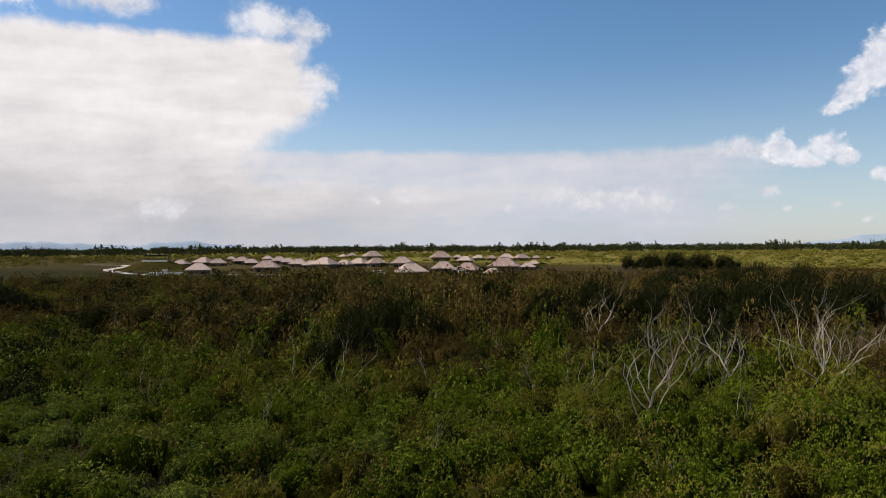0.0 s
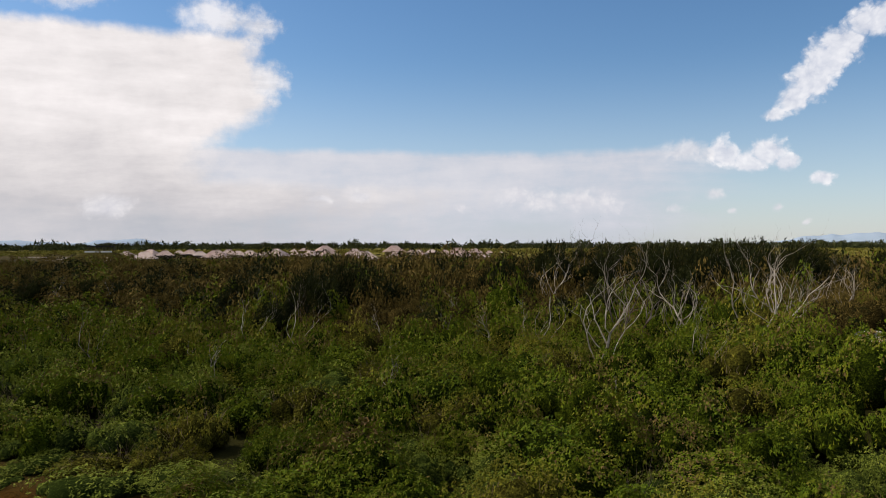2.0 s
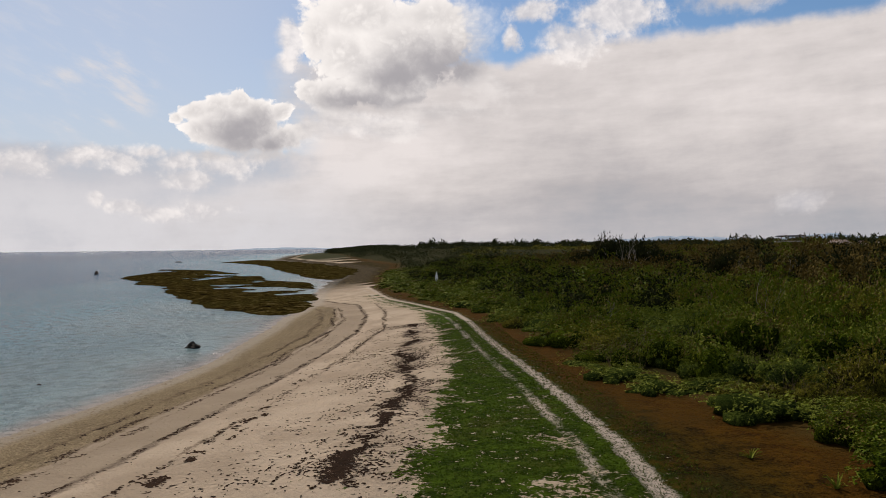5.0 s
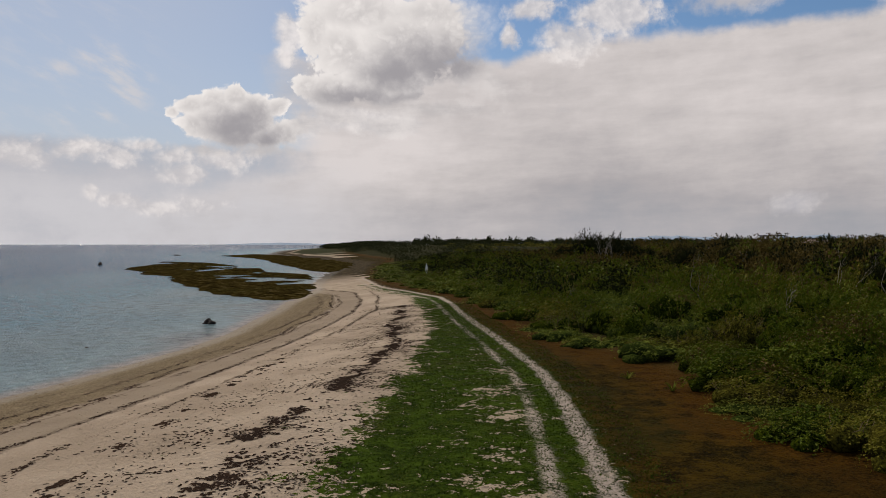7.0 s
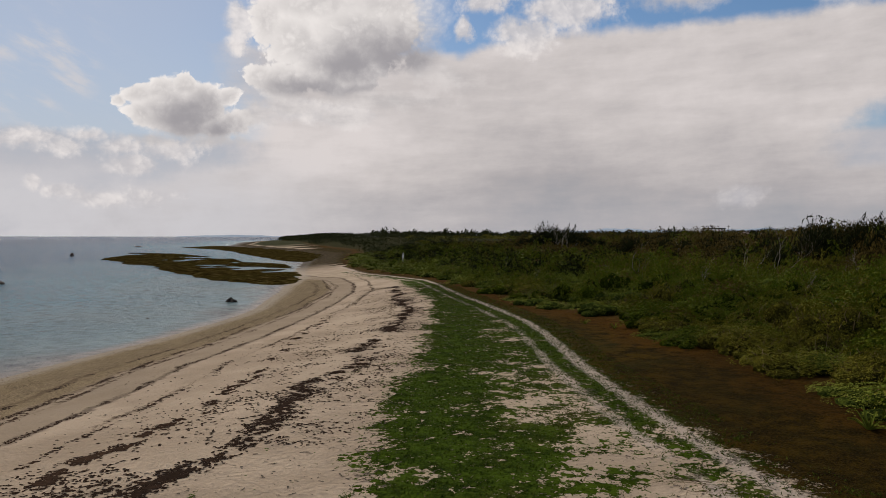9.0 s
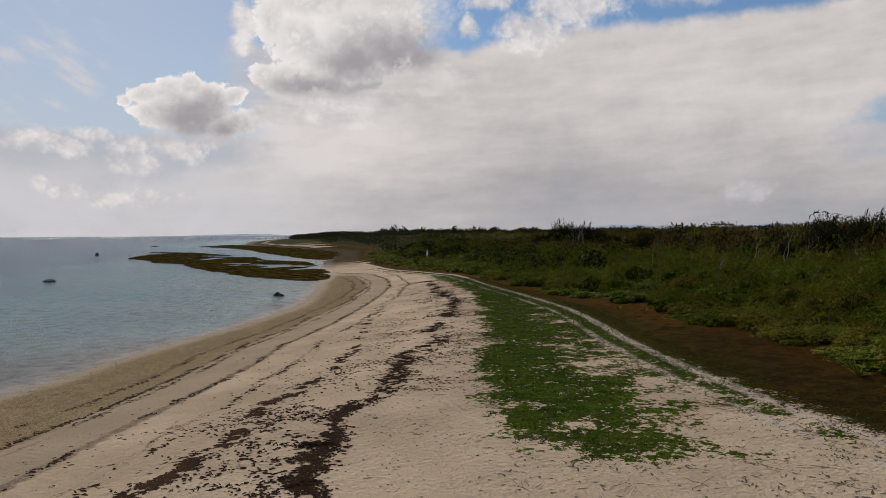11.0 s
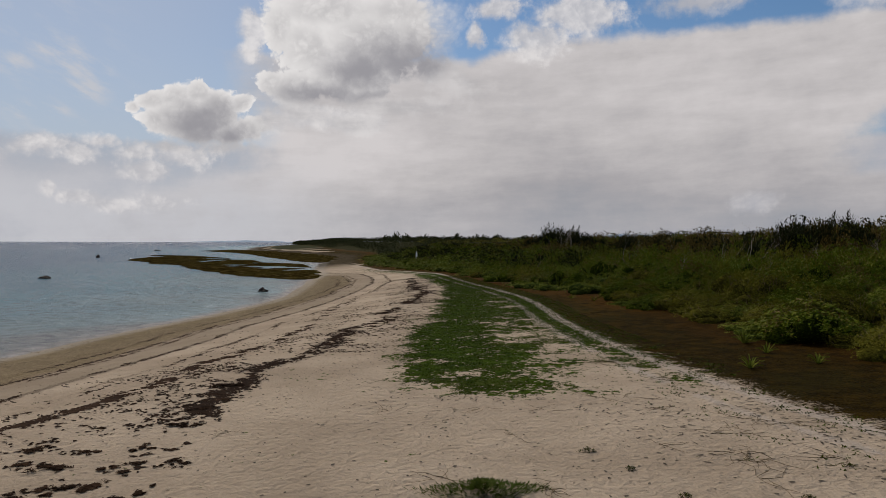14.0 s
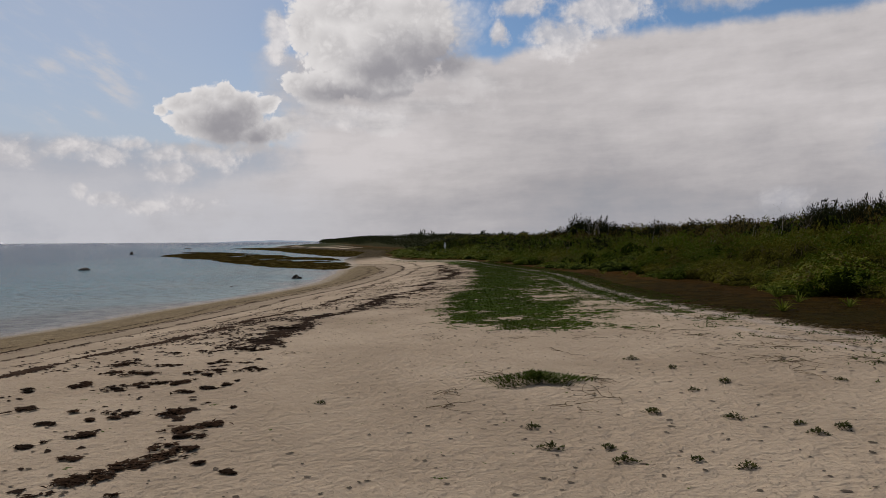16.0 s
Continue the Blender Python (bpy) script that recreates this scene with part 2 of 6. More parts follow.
    shade = lay(shade, N.m("MULTIPLY", N.step(faint, -0.05, 0.9), 0.75), N.ramp(N.m("ADD", curl, 0.4), ((0.2, (0.68, 0.69, 0.75)), (0.75, (0.93, 0.915, 0.92)))))
    out = N.add("ShaderNodeOutputWorld")
    t.links.new(shade, out.inputs[0])


# azimuth, elevation, half width, half height in degrees
CLOUDS = [
    (66.5, 9.7, 0.6, 0.57), (65.4, 10.2, 1.14, 0.99), (64.2, 10.6, 1.24, 1.08), (62.5, 11.0, 1.34, 1.09), (61.2, 10.2, 1.36, 1.18), (63.5, 9.0, 2.6, 2.0), (61.2, 8.9, 2.3, 1.9),
    (59.5, 10.0, 0.9, 0.8), (58.5, 8.2, 2.0, 1.1), (65.3, 8.7, 1.3, 1.2), (62.4, 7.7, 2.4, 1.4), (60.0, 7.5, 2.3, 1.1),
    (56.6, 15.8, 1.7, 2.5), (54.5, 14.5, 2.7, 2.6), (57.3, 11.7, 1.3, 1.2), (55.4, 11.4, 2.7, 1.7), (51.5, 12.2, 3.8, 2.0), (49.4, 15.3, 5.0, 3.6), (45.6, 16.0, 3.2, 3.2), (44.7, 13.6, 2.4, 2.0),
    (52.8, 17.6, 5.6, 2.2), (47.2, 17.6, 4.8, 1.8),
]
HEARTS = [(62.4, 8.6, 3.0, 2.0), (59.8, 7.6, 2.6, 1.2), (46.7, 13.8, 4.9, 2.3), (50.2, 12.9, 3.5, 1.9), (53.5, 10.9, 4.3, 1.0), (49.4, 10.8, 4.8, 1.1)]
WISPS = [(69.0, 7.0, 2.1, 0.7), (66.8, 6.3, 1.9, 1.0), (65.9, 5.2, 2.6, 1.0), (63.6, 6.3, 3.1, 1.2), (72.9, 6.3, 3.0, 1.1), (76.5, 6.0, 3.0, 1.2), (70.6, 6.1, 1.7, 0.8), (68.1, 2.7, 2.5, 0.6), (64.9, 3.1, 2.3, 0.8),
         (70.2, 3.1, 2.1, 0.5), (72.6, 3.5, 0.6, 0.6), (58.7, 15.7, 1.1, 1.9), (59.1, 14.1, 0.9, 1.0), (33.5, 17.0, 3.9, 1.5), (36.7, 15.3, 2.6, 1.5),
         (41.4, 15.8, 0.8, 1.1), (39.7, 17.6, 2.2, 1.0), (53.0, 9.4, 5.0, 1.0)]
FRINGES = [(60.4, 6.9, 3.2, 0.7), (64.6, 6.9, 2.2, 0.6), (57.2, 9.0, 2.0, 1.1), (54.6, 9.5, 3.0, 0.7), (47.5, 10.4, 5.5, 1.0), (42.6, 12.2, 2.6, 1.6), (51.0, 9.2, 4.0, 0.8), (24.6, 17.3, 5.0, 1.3), (13.0, 16.7, 4.2, 1.6), (10.2, 16.2, 2.4, 1.6), (9.8, 12.3, 2.2, 1.7)]
STREAKS = [(71.7, 13.2, 1.8, 1.2), (70.5, 12.1, 1.8, 1.4), (69.8, 10.7, 1.9, 1.1), (73.1, 9.0, 2.2, 0.8), (74.5, 12.1, 1.6, 0.8)]
PUFFS = [
    (-28.4, 9.3, 1.2, 0.6), (-29.6, 10.2, 1.5, 1.1), (-30.4, 11.4, 1.8, 1.5), (-31.4, 12.6, 1.8, 1.5), (-32.6, 13.7, 1.9, 1.4), (-34.5, 15.0, 2.2, 1.4),
    (-24.9, 6.9, 1.2, 1.2), (-26.5, 6.2, 1.4, 0.8), (-27.9, 6.9, 1.6, 1.0), (-29.0, 6.0, 1.1, 0.7), (-31.5, 4.7, 1.3, 0.65),
]
FAINT = [(-22.4, 6.9, 2.7, 1.0), (-9.4, 4.1, 1.7, 1.1), (-11.7, 3.6, 2.5, 1.3), (-14.3, 3.8, 2.5, 1.0), (-16.6, 3.6, 1.6, 1.1), (-5.4, 3.2, 0.7, 0.4), (3.0, 4.0, 1.0, 0.6), (5.4, 3.6, 1.2, 0.4),
         (21.0, 2.8, 2.1, 1.0), (-21.7, 2.8, 0.7, 0.35), (-25.4, 2.5, 0.4, 0.25), (-28.3, 2.8, 0.45, 0.4), (-24.3, 3.8, 1.0, 0.5), (-30.7, 1.7, 0.35, 0.3)]
SKY_STRENGTH, CLOUD_STRENGTH = 0.118, 1.0
build_sky()
sun = new("sun", bpy.data.lights.new("sun", "SUN"))
sun.data.energy, sun.data.angle, sun.data.color = 4.35, radians(1.5), (1.0, 0.93, 0.81)
sa, se = radians(SUN_AZ), radians(SUN_EL)
sun.matrix_world = look((-math.sin(sa) * math.cos(se) * 50, math.cos(sa) * math.cos(se) * 50, 50 * math.sin(se)), (0, 0, 0))


# ---- plan ----
def poly_dist(poly, x, y):
    """Signed distance from an open line, positive on its left."""
    x, y = np.asarray(x, float), np.asarray(y, float)
    best = np.full(x.shape, 1e12)
    sign = np.ones(x.shape)
    for (ax, ay), (bx, by) in zip(poly[:-1], poly[1:]):
        dx, dy = bx - ax, by - ay
        k = np.clip(((x - ax) * dx + (y - ay) * dy) / (dx * dx + dy * dy), 0, 1)
        qx, qy = x - ax - k * dx, y - ay - k * dy
        d = qx * qx + qy * qy
        near = d < best
        best = np.where(near, d, best)
        sign = np.where(near, np.where(dx * (y - ay) - dy * (x - ax) >= 0, 1.0, -1.0), sign)
    return np.sqrt(best) * sign


# lines run from the far north-west to the south-east; inland lies on their left
SHORE = [(-2600, 4600), (-1500, 1600), (-965, 620), (-700, 430), (-526, 310), (-420, 262), (-330, 226), (-250, 186), (-178, 126),
         (-135, 92), (-112, 76), (-98, 64), (-90, 56.5), (-81, 49.5), (-72, 41.5), (-62, 33), (-55.5, 26), (-50, 19), (-44.5, 11.5),
         (-39.2, 3), (-35, -3), (-30.8, -8), (-27.5, -13.3), (-15, -35), (5, -75), (40, -140), (120, -260), (300, -500), (2600, -4600)]
SCRUB = [(-2600, 4700), (-1500, 1700), (-965, 665), (-700, 470), (-500, 350), (-400, 290), (-250, 207), (-175, 140), (-130, 104), (-95, 82), (-70, 68), (-55, 58),
         (-46, 51), (-35, 43), (-28, 37.5), (-23, 35.5), (-17.7, 32.4), (-12, 29), (-8.3, 25), (-5, 22), (0, 19.4), (4.2, 14.4), (8, 10.6), (13, 8),
         (22, 3), (40, -10), (80, -60), (400, -500), (2600, -4400)]
RUT = [(-130, 101), (-95, 79), (-72, 67), (-62, 61.8), (-54, 56), (-40, 44.8), (-27, 34.8), (-17.8, 27.4), (-13, 22.9), (-8, 17.7), (-5.3, 14.8), (-1, 10.7), (3.8, 6.3), (8.2, 2.5), (14, -2), (26, -9), (50, -27), (90, -62)]
GRASS = [(-130, 97), (-95, 76), (-70, 62.5), (-52, 49), (-36.5, 36), (-28.4, 27.1), (-22.5, 21.5), (-17.5, 16), (-14, 12.3), (-11, 9.3), (-8.5, 5.0), (-4.3, 0.5), (-2.5, -2.0), (2.3, -5.6), (6.0, -7.5), (9.5, -5.0), (14, -3.5), (26, -10), (50, -28), (90, -63)]
WRACK = [(-112, 78), (-94, 72), (-76, 60), (-63, 49), (-51.5, 36.3), (-43.4, 27), (-38, 20.6), (-33, 14.7), (-30, 10.9), (-26, 5.3), (-21.4, 0.5), (-16, -6), (-12, -11), (-7, -17), (0, -28), (10, -45)]
WEED = [(-60, 54), (-34.4, 31.7), (-26.5, 22.8), (-21, 14.8), (-17.6, 11.6), (-14.5, 8.5), (-7.1, -2.2), (-0.2, -11.4), (5.5, -15.8), (9.7, -18.3), (12, -20.5), (18, -27), (26, -40)]
WEED_LOW = [(-40, 27), (-30, 17), (-20, 6.5), (-12.5, -0.5), (-8.5, -7), (-3.1, -13), (-0.6, -17.6), (4, -25), (9, -34)]

LIFT_S = [-4000, -60, -12, 0, 10, 22, 30, 36, 46, 56, 66, 80, 95, 120, 160, 220, 300, 600, 1000, 1800, 6000]
LIFT_Z = [-40, -3.0, -0.6, 0, 0.95, 2.3, 2.62, 2.7, 3.1, 3.7, 4.6, 6.0, 7.0, 7.4, 6.6, 6.0, 6.0, 7.0, 9.0, 10.0, 12.0]


def land(x, y):
    """Height of the ground."""
    s = poly_dist(SHORE, x, y)
    return np.interp(s, LIFT_S, LIFT_Z)


def soft_noise(x, y, scale, seed):
    return np.array([noise.fractal(Vector((a * scale, b * scale, seed)), 0.8, 2.0, 3) for a, b in zip(np.ravel(x), np.ravel(y))])


def turf_cover(x, y):
    """How much low green grows on the sand, 0 to 1."""
    g, r = poly_dist(GRASS, x, y), poly_dist(RUT, x, y)
    c = np.zeros(len(x))
    m = (g > -4) & (r < 2) & (np.abs(x) < 110)
    gx, gy = x[m], y[m]
    a, b = soft_noise(gx, gy, 0.22, 3.0), soft_noise(gx, gy, 0.75, 9.0)
    k = np.interp(gx, [-12, -4], [0.57, 0.49]) + 0.42 * np.clip(g[m] - 0.45, -1.2, 1.0) + 0.30 * a + 0.40 * b
    k -= np.interp(r[m], [-6.0, -4.6, -2.4, -1.8, -1.3, -0.5], [0.0, 0.20, 0.41, 0.41, 0.14, 0.10]) * np.interp(gx, [-34, -14, -5, 4], [0.1, 0.4, 1.0, 1.1])
    k -= np.interp(gx, [-1, 3, 6, 10, 15], [0.0, 0.14, 0.22, 0.5, 0.85])
    k -= np.interp(gx, [-26, -14], [0.30, 0.0]) * np.interp(g[m], [0.0, 3.5], [1.0, 0.0])
    c[m] = np.clip(k, 0, 0.85)
    return c


def graded(lo, hi, step, end, grow=1.13):
    mid = list(np.arange(lo, hi + step / 2, step))
    a, d = lo, step
    low = []
    while a > -end:
        d *= grow
        a -= d
        low.append(a)
    b, d = hi, step
    high = []
    while b < end:
        d *= grow
        b += d
        high.append(b)
    return np.array(low[::-1] + mid + high)


def raw_mesh(name, verts, faces, material, smooth=False):
    me = bpy.data.meshes.new(name)
    verts = np.asarray(verts, np.float32)
    faces = np.asarray(faces, np.int32)
    k = faces.shape[1]
    me.vertices.add(len(verts))
    me.vertices.foreach_set("co", verts.ravel())
    me.loops.add(faces.size)
    me.loops.foreach_set("vertex_index", faces.ravel())
    me.polygons.add(len(faces))
    me.polygons.foreach_set("loop_start", np.arange(len(faces), dtype=np.int32) * k)
    if smooth:
        me.polygons.foreach_set("use_smooth", np.ones(len(faces), bool))
    me.update(calc_edges=True)
    me.materials.append(material)
    return me


def grid_mesh(name, xs, ys, material, height):
    gx, gy = np.meshgrid(xs, ys)
    gz = height(gx, gy)
    nx, ny = len(xs), len(ys)
    i = np.arange(nx * ny).reshape(ny, nx)
    faces = np.stack([i[:-1, :-1], i[:-1, 1:], i[1:, 1:], i[1:, :-1]], -1).reshape(-1, 4)
    return raw_mesh(name, np.stack([gx, gy, gz], -1).reshape(-1, 3), faces, material, True), gx.ravel(), gy.ravel()


def float_attr(me, name, values):
    me.attributes.new(name, "FLOAT", "POINT").data.foreach_set("value", np.asarray(values, np.float32).ravel())


# ---- materials ----
def material(name, rough=0.9, spec=0.3):
    mat = bpy.data.materials.new(name)
    mat.use_nodes = True
    t = mat.node_tree
    p = t.nodes["Principled BSDF"]
    p.inputs["Roughness"].default_value = rough
    p.inputs["Specular IOR Level"].default_value = spec
    return mat, Nodes(t), p


def bump(N, p, height, strength, distance):
    b = N.add("ShaderNodeBump")
    b.inputs["Strength"].default_value, b.inputs["Distance"].default_value = strength, distance
    N.put(b.inputs["Height"], height)
    N.put(p.inputs["Normal"], b.outputs[0])


def ground_material():
    mat, N, p = material("beach_and_scrub_soil", 1.0, 0.02)
    pos = N.add("ShaderNodeNewGeometry").outputs["Position"]
    s, r, v, w = (N.attr(k) for k in ("shore", "rut", "scrub", "wrack"))
    big = N.noise(pos, 0.25, 4.0)
    mid = N.noise(pos, 1.3, 5.0, 0.6)
    fine = N.noise(pos, 9.0, 4.0, 0.65)
    grain = N.noise(pos, 55.0, 3.0, 0.7)
    b0, m0, f0 = (N.m("SUBTRACT", q, 0.5) for q in (big, mid, fine))
    sand = N.mix(N.step(N.m("ADD", big, N.m("MULTIPLY", f0, 0.4)), 0.3, 0.7), (0.343, 0.268, 0.192), (0.455, 0.362, 0.265))
    sand = N.mix(N.step(grain, 0.55, 0.75, 0.0, 0.5), sand, (0.24, 0.178, 0.125))
    speck = N.noise(pos, 17.0, 3.0, 0.7)
    sand = N.mix(N.m("MULTIPLY", N.step(speck, 0.60, 0.70), N.step(N.m("ADD", mid, b0), 0.40, 0.62, 0.25, 0.75)), sand, (0.17, 0.12, 0.08))
    sand = N.mix(N.step(speck, 0.36, 0.28, 0.0, 0.6), sand, (0.56, 0.465, 0.365))
    # brown shingle above the water, a damp smooth belt behind it
    edge = N.m("ADD", w, N.m("ADD", N.m("MULTIPLY", m0, 1.6), N.m("MULTIPLY", b0, 1.5)))
    low = N.step(edge, -3.2, -4.2)
    sand = N.mix(N.m("MULTIPLY", low, 0.85), sand, N.mix(N.step(N.m("ADD", N.m("MULTIPLY", fine, 0.5), N.m("MULTIPLY", speck, 0.5)), 0.40, 0.60), (0.070, 0.048, 0.022), (0.30, 0.228, 0.130)))
    damp = N.m("MULTIPLY", N.step(edge, -4.0, -3.0), N.step(edge, 0.6, -0.4))
    sand = N.mix(N.m("MULTIPLY", damp, 0.6), sand, (0.245, 0.192, 0.134))
    for where, wide in ((-3.7, 0.30), (-2.9, 0.16), (2.6, 0.22), (-5.6, 0.35)):
        line = N.m("ABSOLUTE", N.m("ADD", N.m("SUBTRACT", w, where), N.m("ADD", N.m("MULTIPLY", m0, 1.1), N.m("MULTIPLY", b0, 1.4))))
        line = N.m("MULTIPLY", N.step(line, wide, wide * 0.3), N.step(N.m("ADD", fine, N.m("MULTIPLY", b0, 0.7)), 0.44, 0.58))
        sand = N.mix(N.m("MULTIPLY", line, 0.7), sand, (0.085, 0.055, 0.035))
    wet = N.step(N.m("ADD", s, N.m("MULTIPLY", m0, 1.2)), 2.6, 0.8)
    sand = N.mix(N.m("MULTIPLY", wet, 0.6), sand, (0.30, 0.25, 0.19))
    # narrow line of weed left by the last tide
    tide = N.m("ABSOLUTE", N.m("ADD", w, N.m("MULTIPLY", m0, 1.2)))
    tide = N.m("MULTIPLY", N.step(tide, 0.42, 0.10), N.step(N.m("ADD", fine, N.m("MULTIPLY", b0, 0.6)), 0.36, 0.52))
    sand = N.mix(N.m("MULTIPLY", tide, 0.7), sand, (0.085, 0.06, 0.045))
    # low green cover
    turf = N.mix(N.step(N.m("ADD", mid, N.m("MULTIPLY", f0, 0.8)), 0.3, 0.7), (0.012, 0.023, 0.001), (0.042, 0.071, 0.004))
    turf = N.mix(N.step(N.m("ADD", big, N.m("MULTIPLY", f0, 0.7)), 0.55, 0.78, 0.0, 0.5), turf, (0.075, 0.056, 0.018))
    cover = N.step(N.m("ADD", N.attr("cover"), N.m("ADD", N.m("MULTIPLY", m0, 1.0), N.m("ADD", N.m("MULTIPLY", N.m("SUBTRACT", N.noise(pos, 3.6, 3.0, 0.6), 0.5), 1.7), N.m("MULTIPLY", f0, 1.1)))), 0.43, 0.53)
    col = N.mix(cover, sand, turf)
    # rusty ground cover between the track and the bushes
    rust = N.mix(N.step(N.m("ADD", N.m("MULTIPLY", mid, 0.5), N.m("ADD", N.m("MULTIPLY", fine, 0.35), N.m("MULTIPLY", speck, 0.35))), 0.48, 0.72), (0.008, 0.0055, 0.001), (0.058, 0.034, 0.003))
    rust = N.mix(N.step(N.m("ADD", big, N.m("MULTIPLY", f0, 0.5)), 0.46, 0.62, 0.0, 0.7), rust, (0.024, 0.022, 0.004))
    rust = N.mix(N.step(N.m("ADD", fine, N.m("MULTIPLY", m0, 0.3)), 0.71, 0.78, 0.0, 0.16), rust, (0.20, 0.155, 0.11))
    red = N.m("MULTIPLY", N.step(N.m("ADD", v, N.m("ADD", N.m("MULTIPLY", m0, 5.0), N.m("MULTIPLY", b0, 6.0))), -2.6, 0.4), N.step(fine, 0.35, 0.6, 0.3, 1.0))
    rust = N.mix(N.m("MULTIPLY", red, 0.65), rust, (0.078, 0.029, 0.003))
    east = N.add("ShaderNodeSeparateXYZ")
    N.put(east.inputs[0], pos)
    mat_dark = N.m("MULTIPLY", N.step(N.m("ADD", east.outputs[0], N.m("ADD", N.m("MULTIPLY", b0, 9.0), N.m("MULTIPLY", m0, 5.0))), -5.0, 0.5), N.step(N.m("ADD", fine, m0), 0.30, 0.62, 1.0, 0.55))
    rust = N.mix(N.m("MULTIPLY", mat_dark, 0.8), rust, N.mix(N.step(speck, 0.42, 0.62), (0.006, 0.004, 0.001), (0.027, 0.016, 0.002)))
    inland = N.step(N.m("ADD", r, N.m("ADD", N.m("MULTIPLY", m0, 2.6), N.m("MULTIPLY", f0, 3.2))), 0.1, 0.8)
    col = N.mix(inland, col, rust)
    # wheel ruts of bare sand
    jag = N.m("ADD", N.m("MULTIPLY", m0, 0.8), N.m("MULTIPLY", f0, 0.9))
    one = N.step(N.m("ADD", N.m("ABSOLUTE", r), jag), 0.40, 0.22)
    one = N.m("MULTIPLY", one, N.step(N.m("ADD", fine, N.m("MULTIPLY", m0, 0.7)), 0.34, 0.48, 0.3, 1.0))
    two = N.m("MULTIPLY", N.step(N.m("ADD", N.m("ABSOLUTE", N.m("ADD", r, 1.45)), jag), 0.36, 0.12), N.step(N.m("ADD", big, N.m("ADD", f0, m0)), 0.35, 0.6))
    col = N.mix(N.m("MULTIPLY", N.m("MAXIMUM", one, two), 0.92), col, (0.42, 0.35, 0.285))
    # bare rock and weed along the lower shore farther on
    rocky = N.m("MULTIPLY", N.step(east.outputs[0], -118.0, -165.0), N.step(N.m("ADD", s, N.m("MULTIPLY", b0, 10.0)), 12.0, 8.0))
    col = N.mix(rocky, col, N.mix(N.step(N.m("ADD", mid, f0), 0.35, 0.65), (0.014, 0.010, 0.005), (0.085, 0.062, 0.03)))
    col = N.mix(N.m("MULTIPLY", N.step(east.outputs[0], -360.0, -440.0), N.step(s, 9.0, 16.0)), col, N.mix(mid, (0.020, 0.024, 0.009), (0.05, 0.05, 0.02)))
    # soil under the bushes, and open heath far inland
    soil = N.mix(N.step(N.m("ADD", v, N.m("MULTIPLY", m0, 4.0)), 3.5, 6.0), N.mix(mid, (0.036, 0.022, 0.006), (0.070, 0.044, 0.010)), N.mix(mid, (0.012, 0.012, 0.003), (0.036, 0.034, 0.008)))
    col = N.mix(N.step(N.m("ADD", v, N.m("MULTIPLY", m0, 3.0)), 1.0, 3.5), col, soil)
    heath = N.noise(N.v("MULTIPLY", pos, (0.6, 1.6, 1.0)), 0.02, 6.0, 0.6)
    heath = N.ramp(N.m("ADD", heath, N.m("MULTIPLY", m0, 0.3)), ((0.3, (0.030, 0.026, 0.008)), (0.5, (0.058, 0.042, 0.014)), (0.7, (0.080, 0.064, 0.019))))
    # yellow heath farther off, brightened in colour as a sunlit strip
    bright = N.mix(N.step(N.m("ADD", big, m0), 0.3, 0.7), (0.085, 0.080, 0.018), (0.24, 0.195, 0.042))
    heath = N.mix(N.step(N.m("ADD", east.outputs[1], N.m("MULTIPLY", east.outputs[0], 0.9)), 420.0, 520.0), heath, bright)
    col = N.mix(N.step(s, 150.0, 210.0), col, heath)
    N.put(p.inputs["Base Color"], col)
    N.put(p.inputs["Roughness"], N.m("SUBTRACT", 1.0, N.m("MULTIPLY", wet, 0.45)))
    dents = N.noise(N.v("MULTIPLY", pos, (1.0, 1.0, 0.3)), 4.2, 3.0, 0.5)
    bump(N, p, N.m("ADD", N.m("MULTIPLY", mid, 0.5), N.m("ADD", N.m("MULTIPLY", dents, 0.8), N.m("ADD", N.m("MULTIPLY", fine, 0.5), N.m("MULTIPLY", grain, 0.12)))), 1.0, 0.15)
    return mat


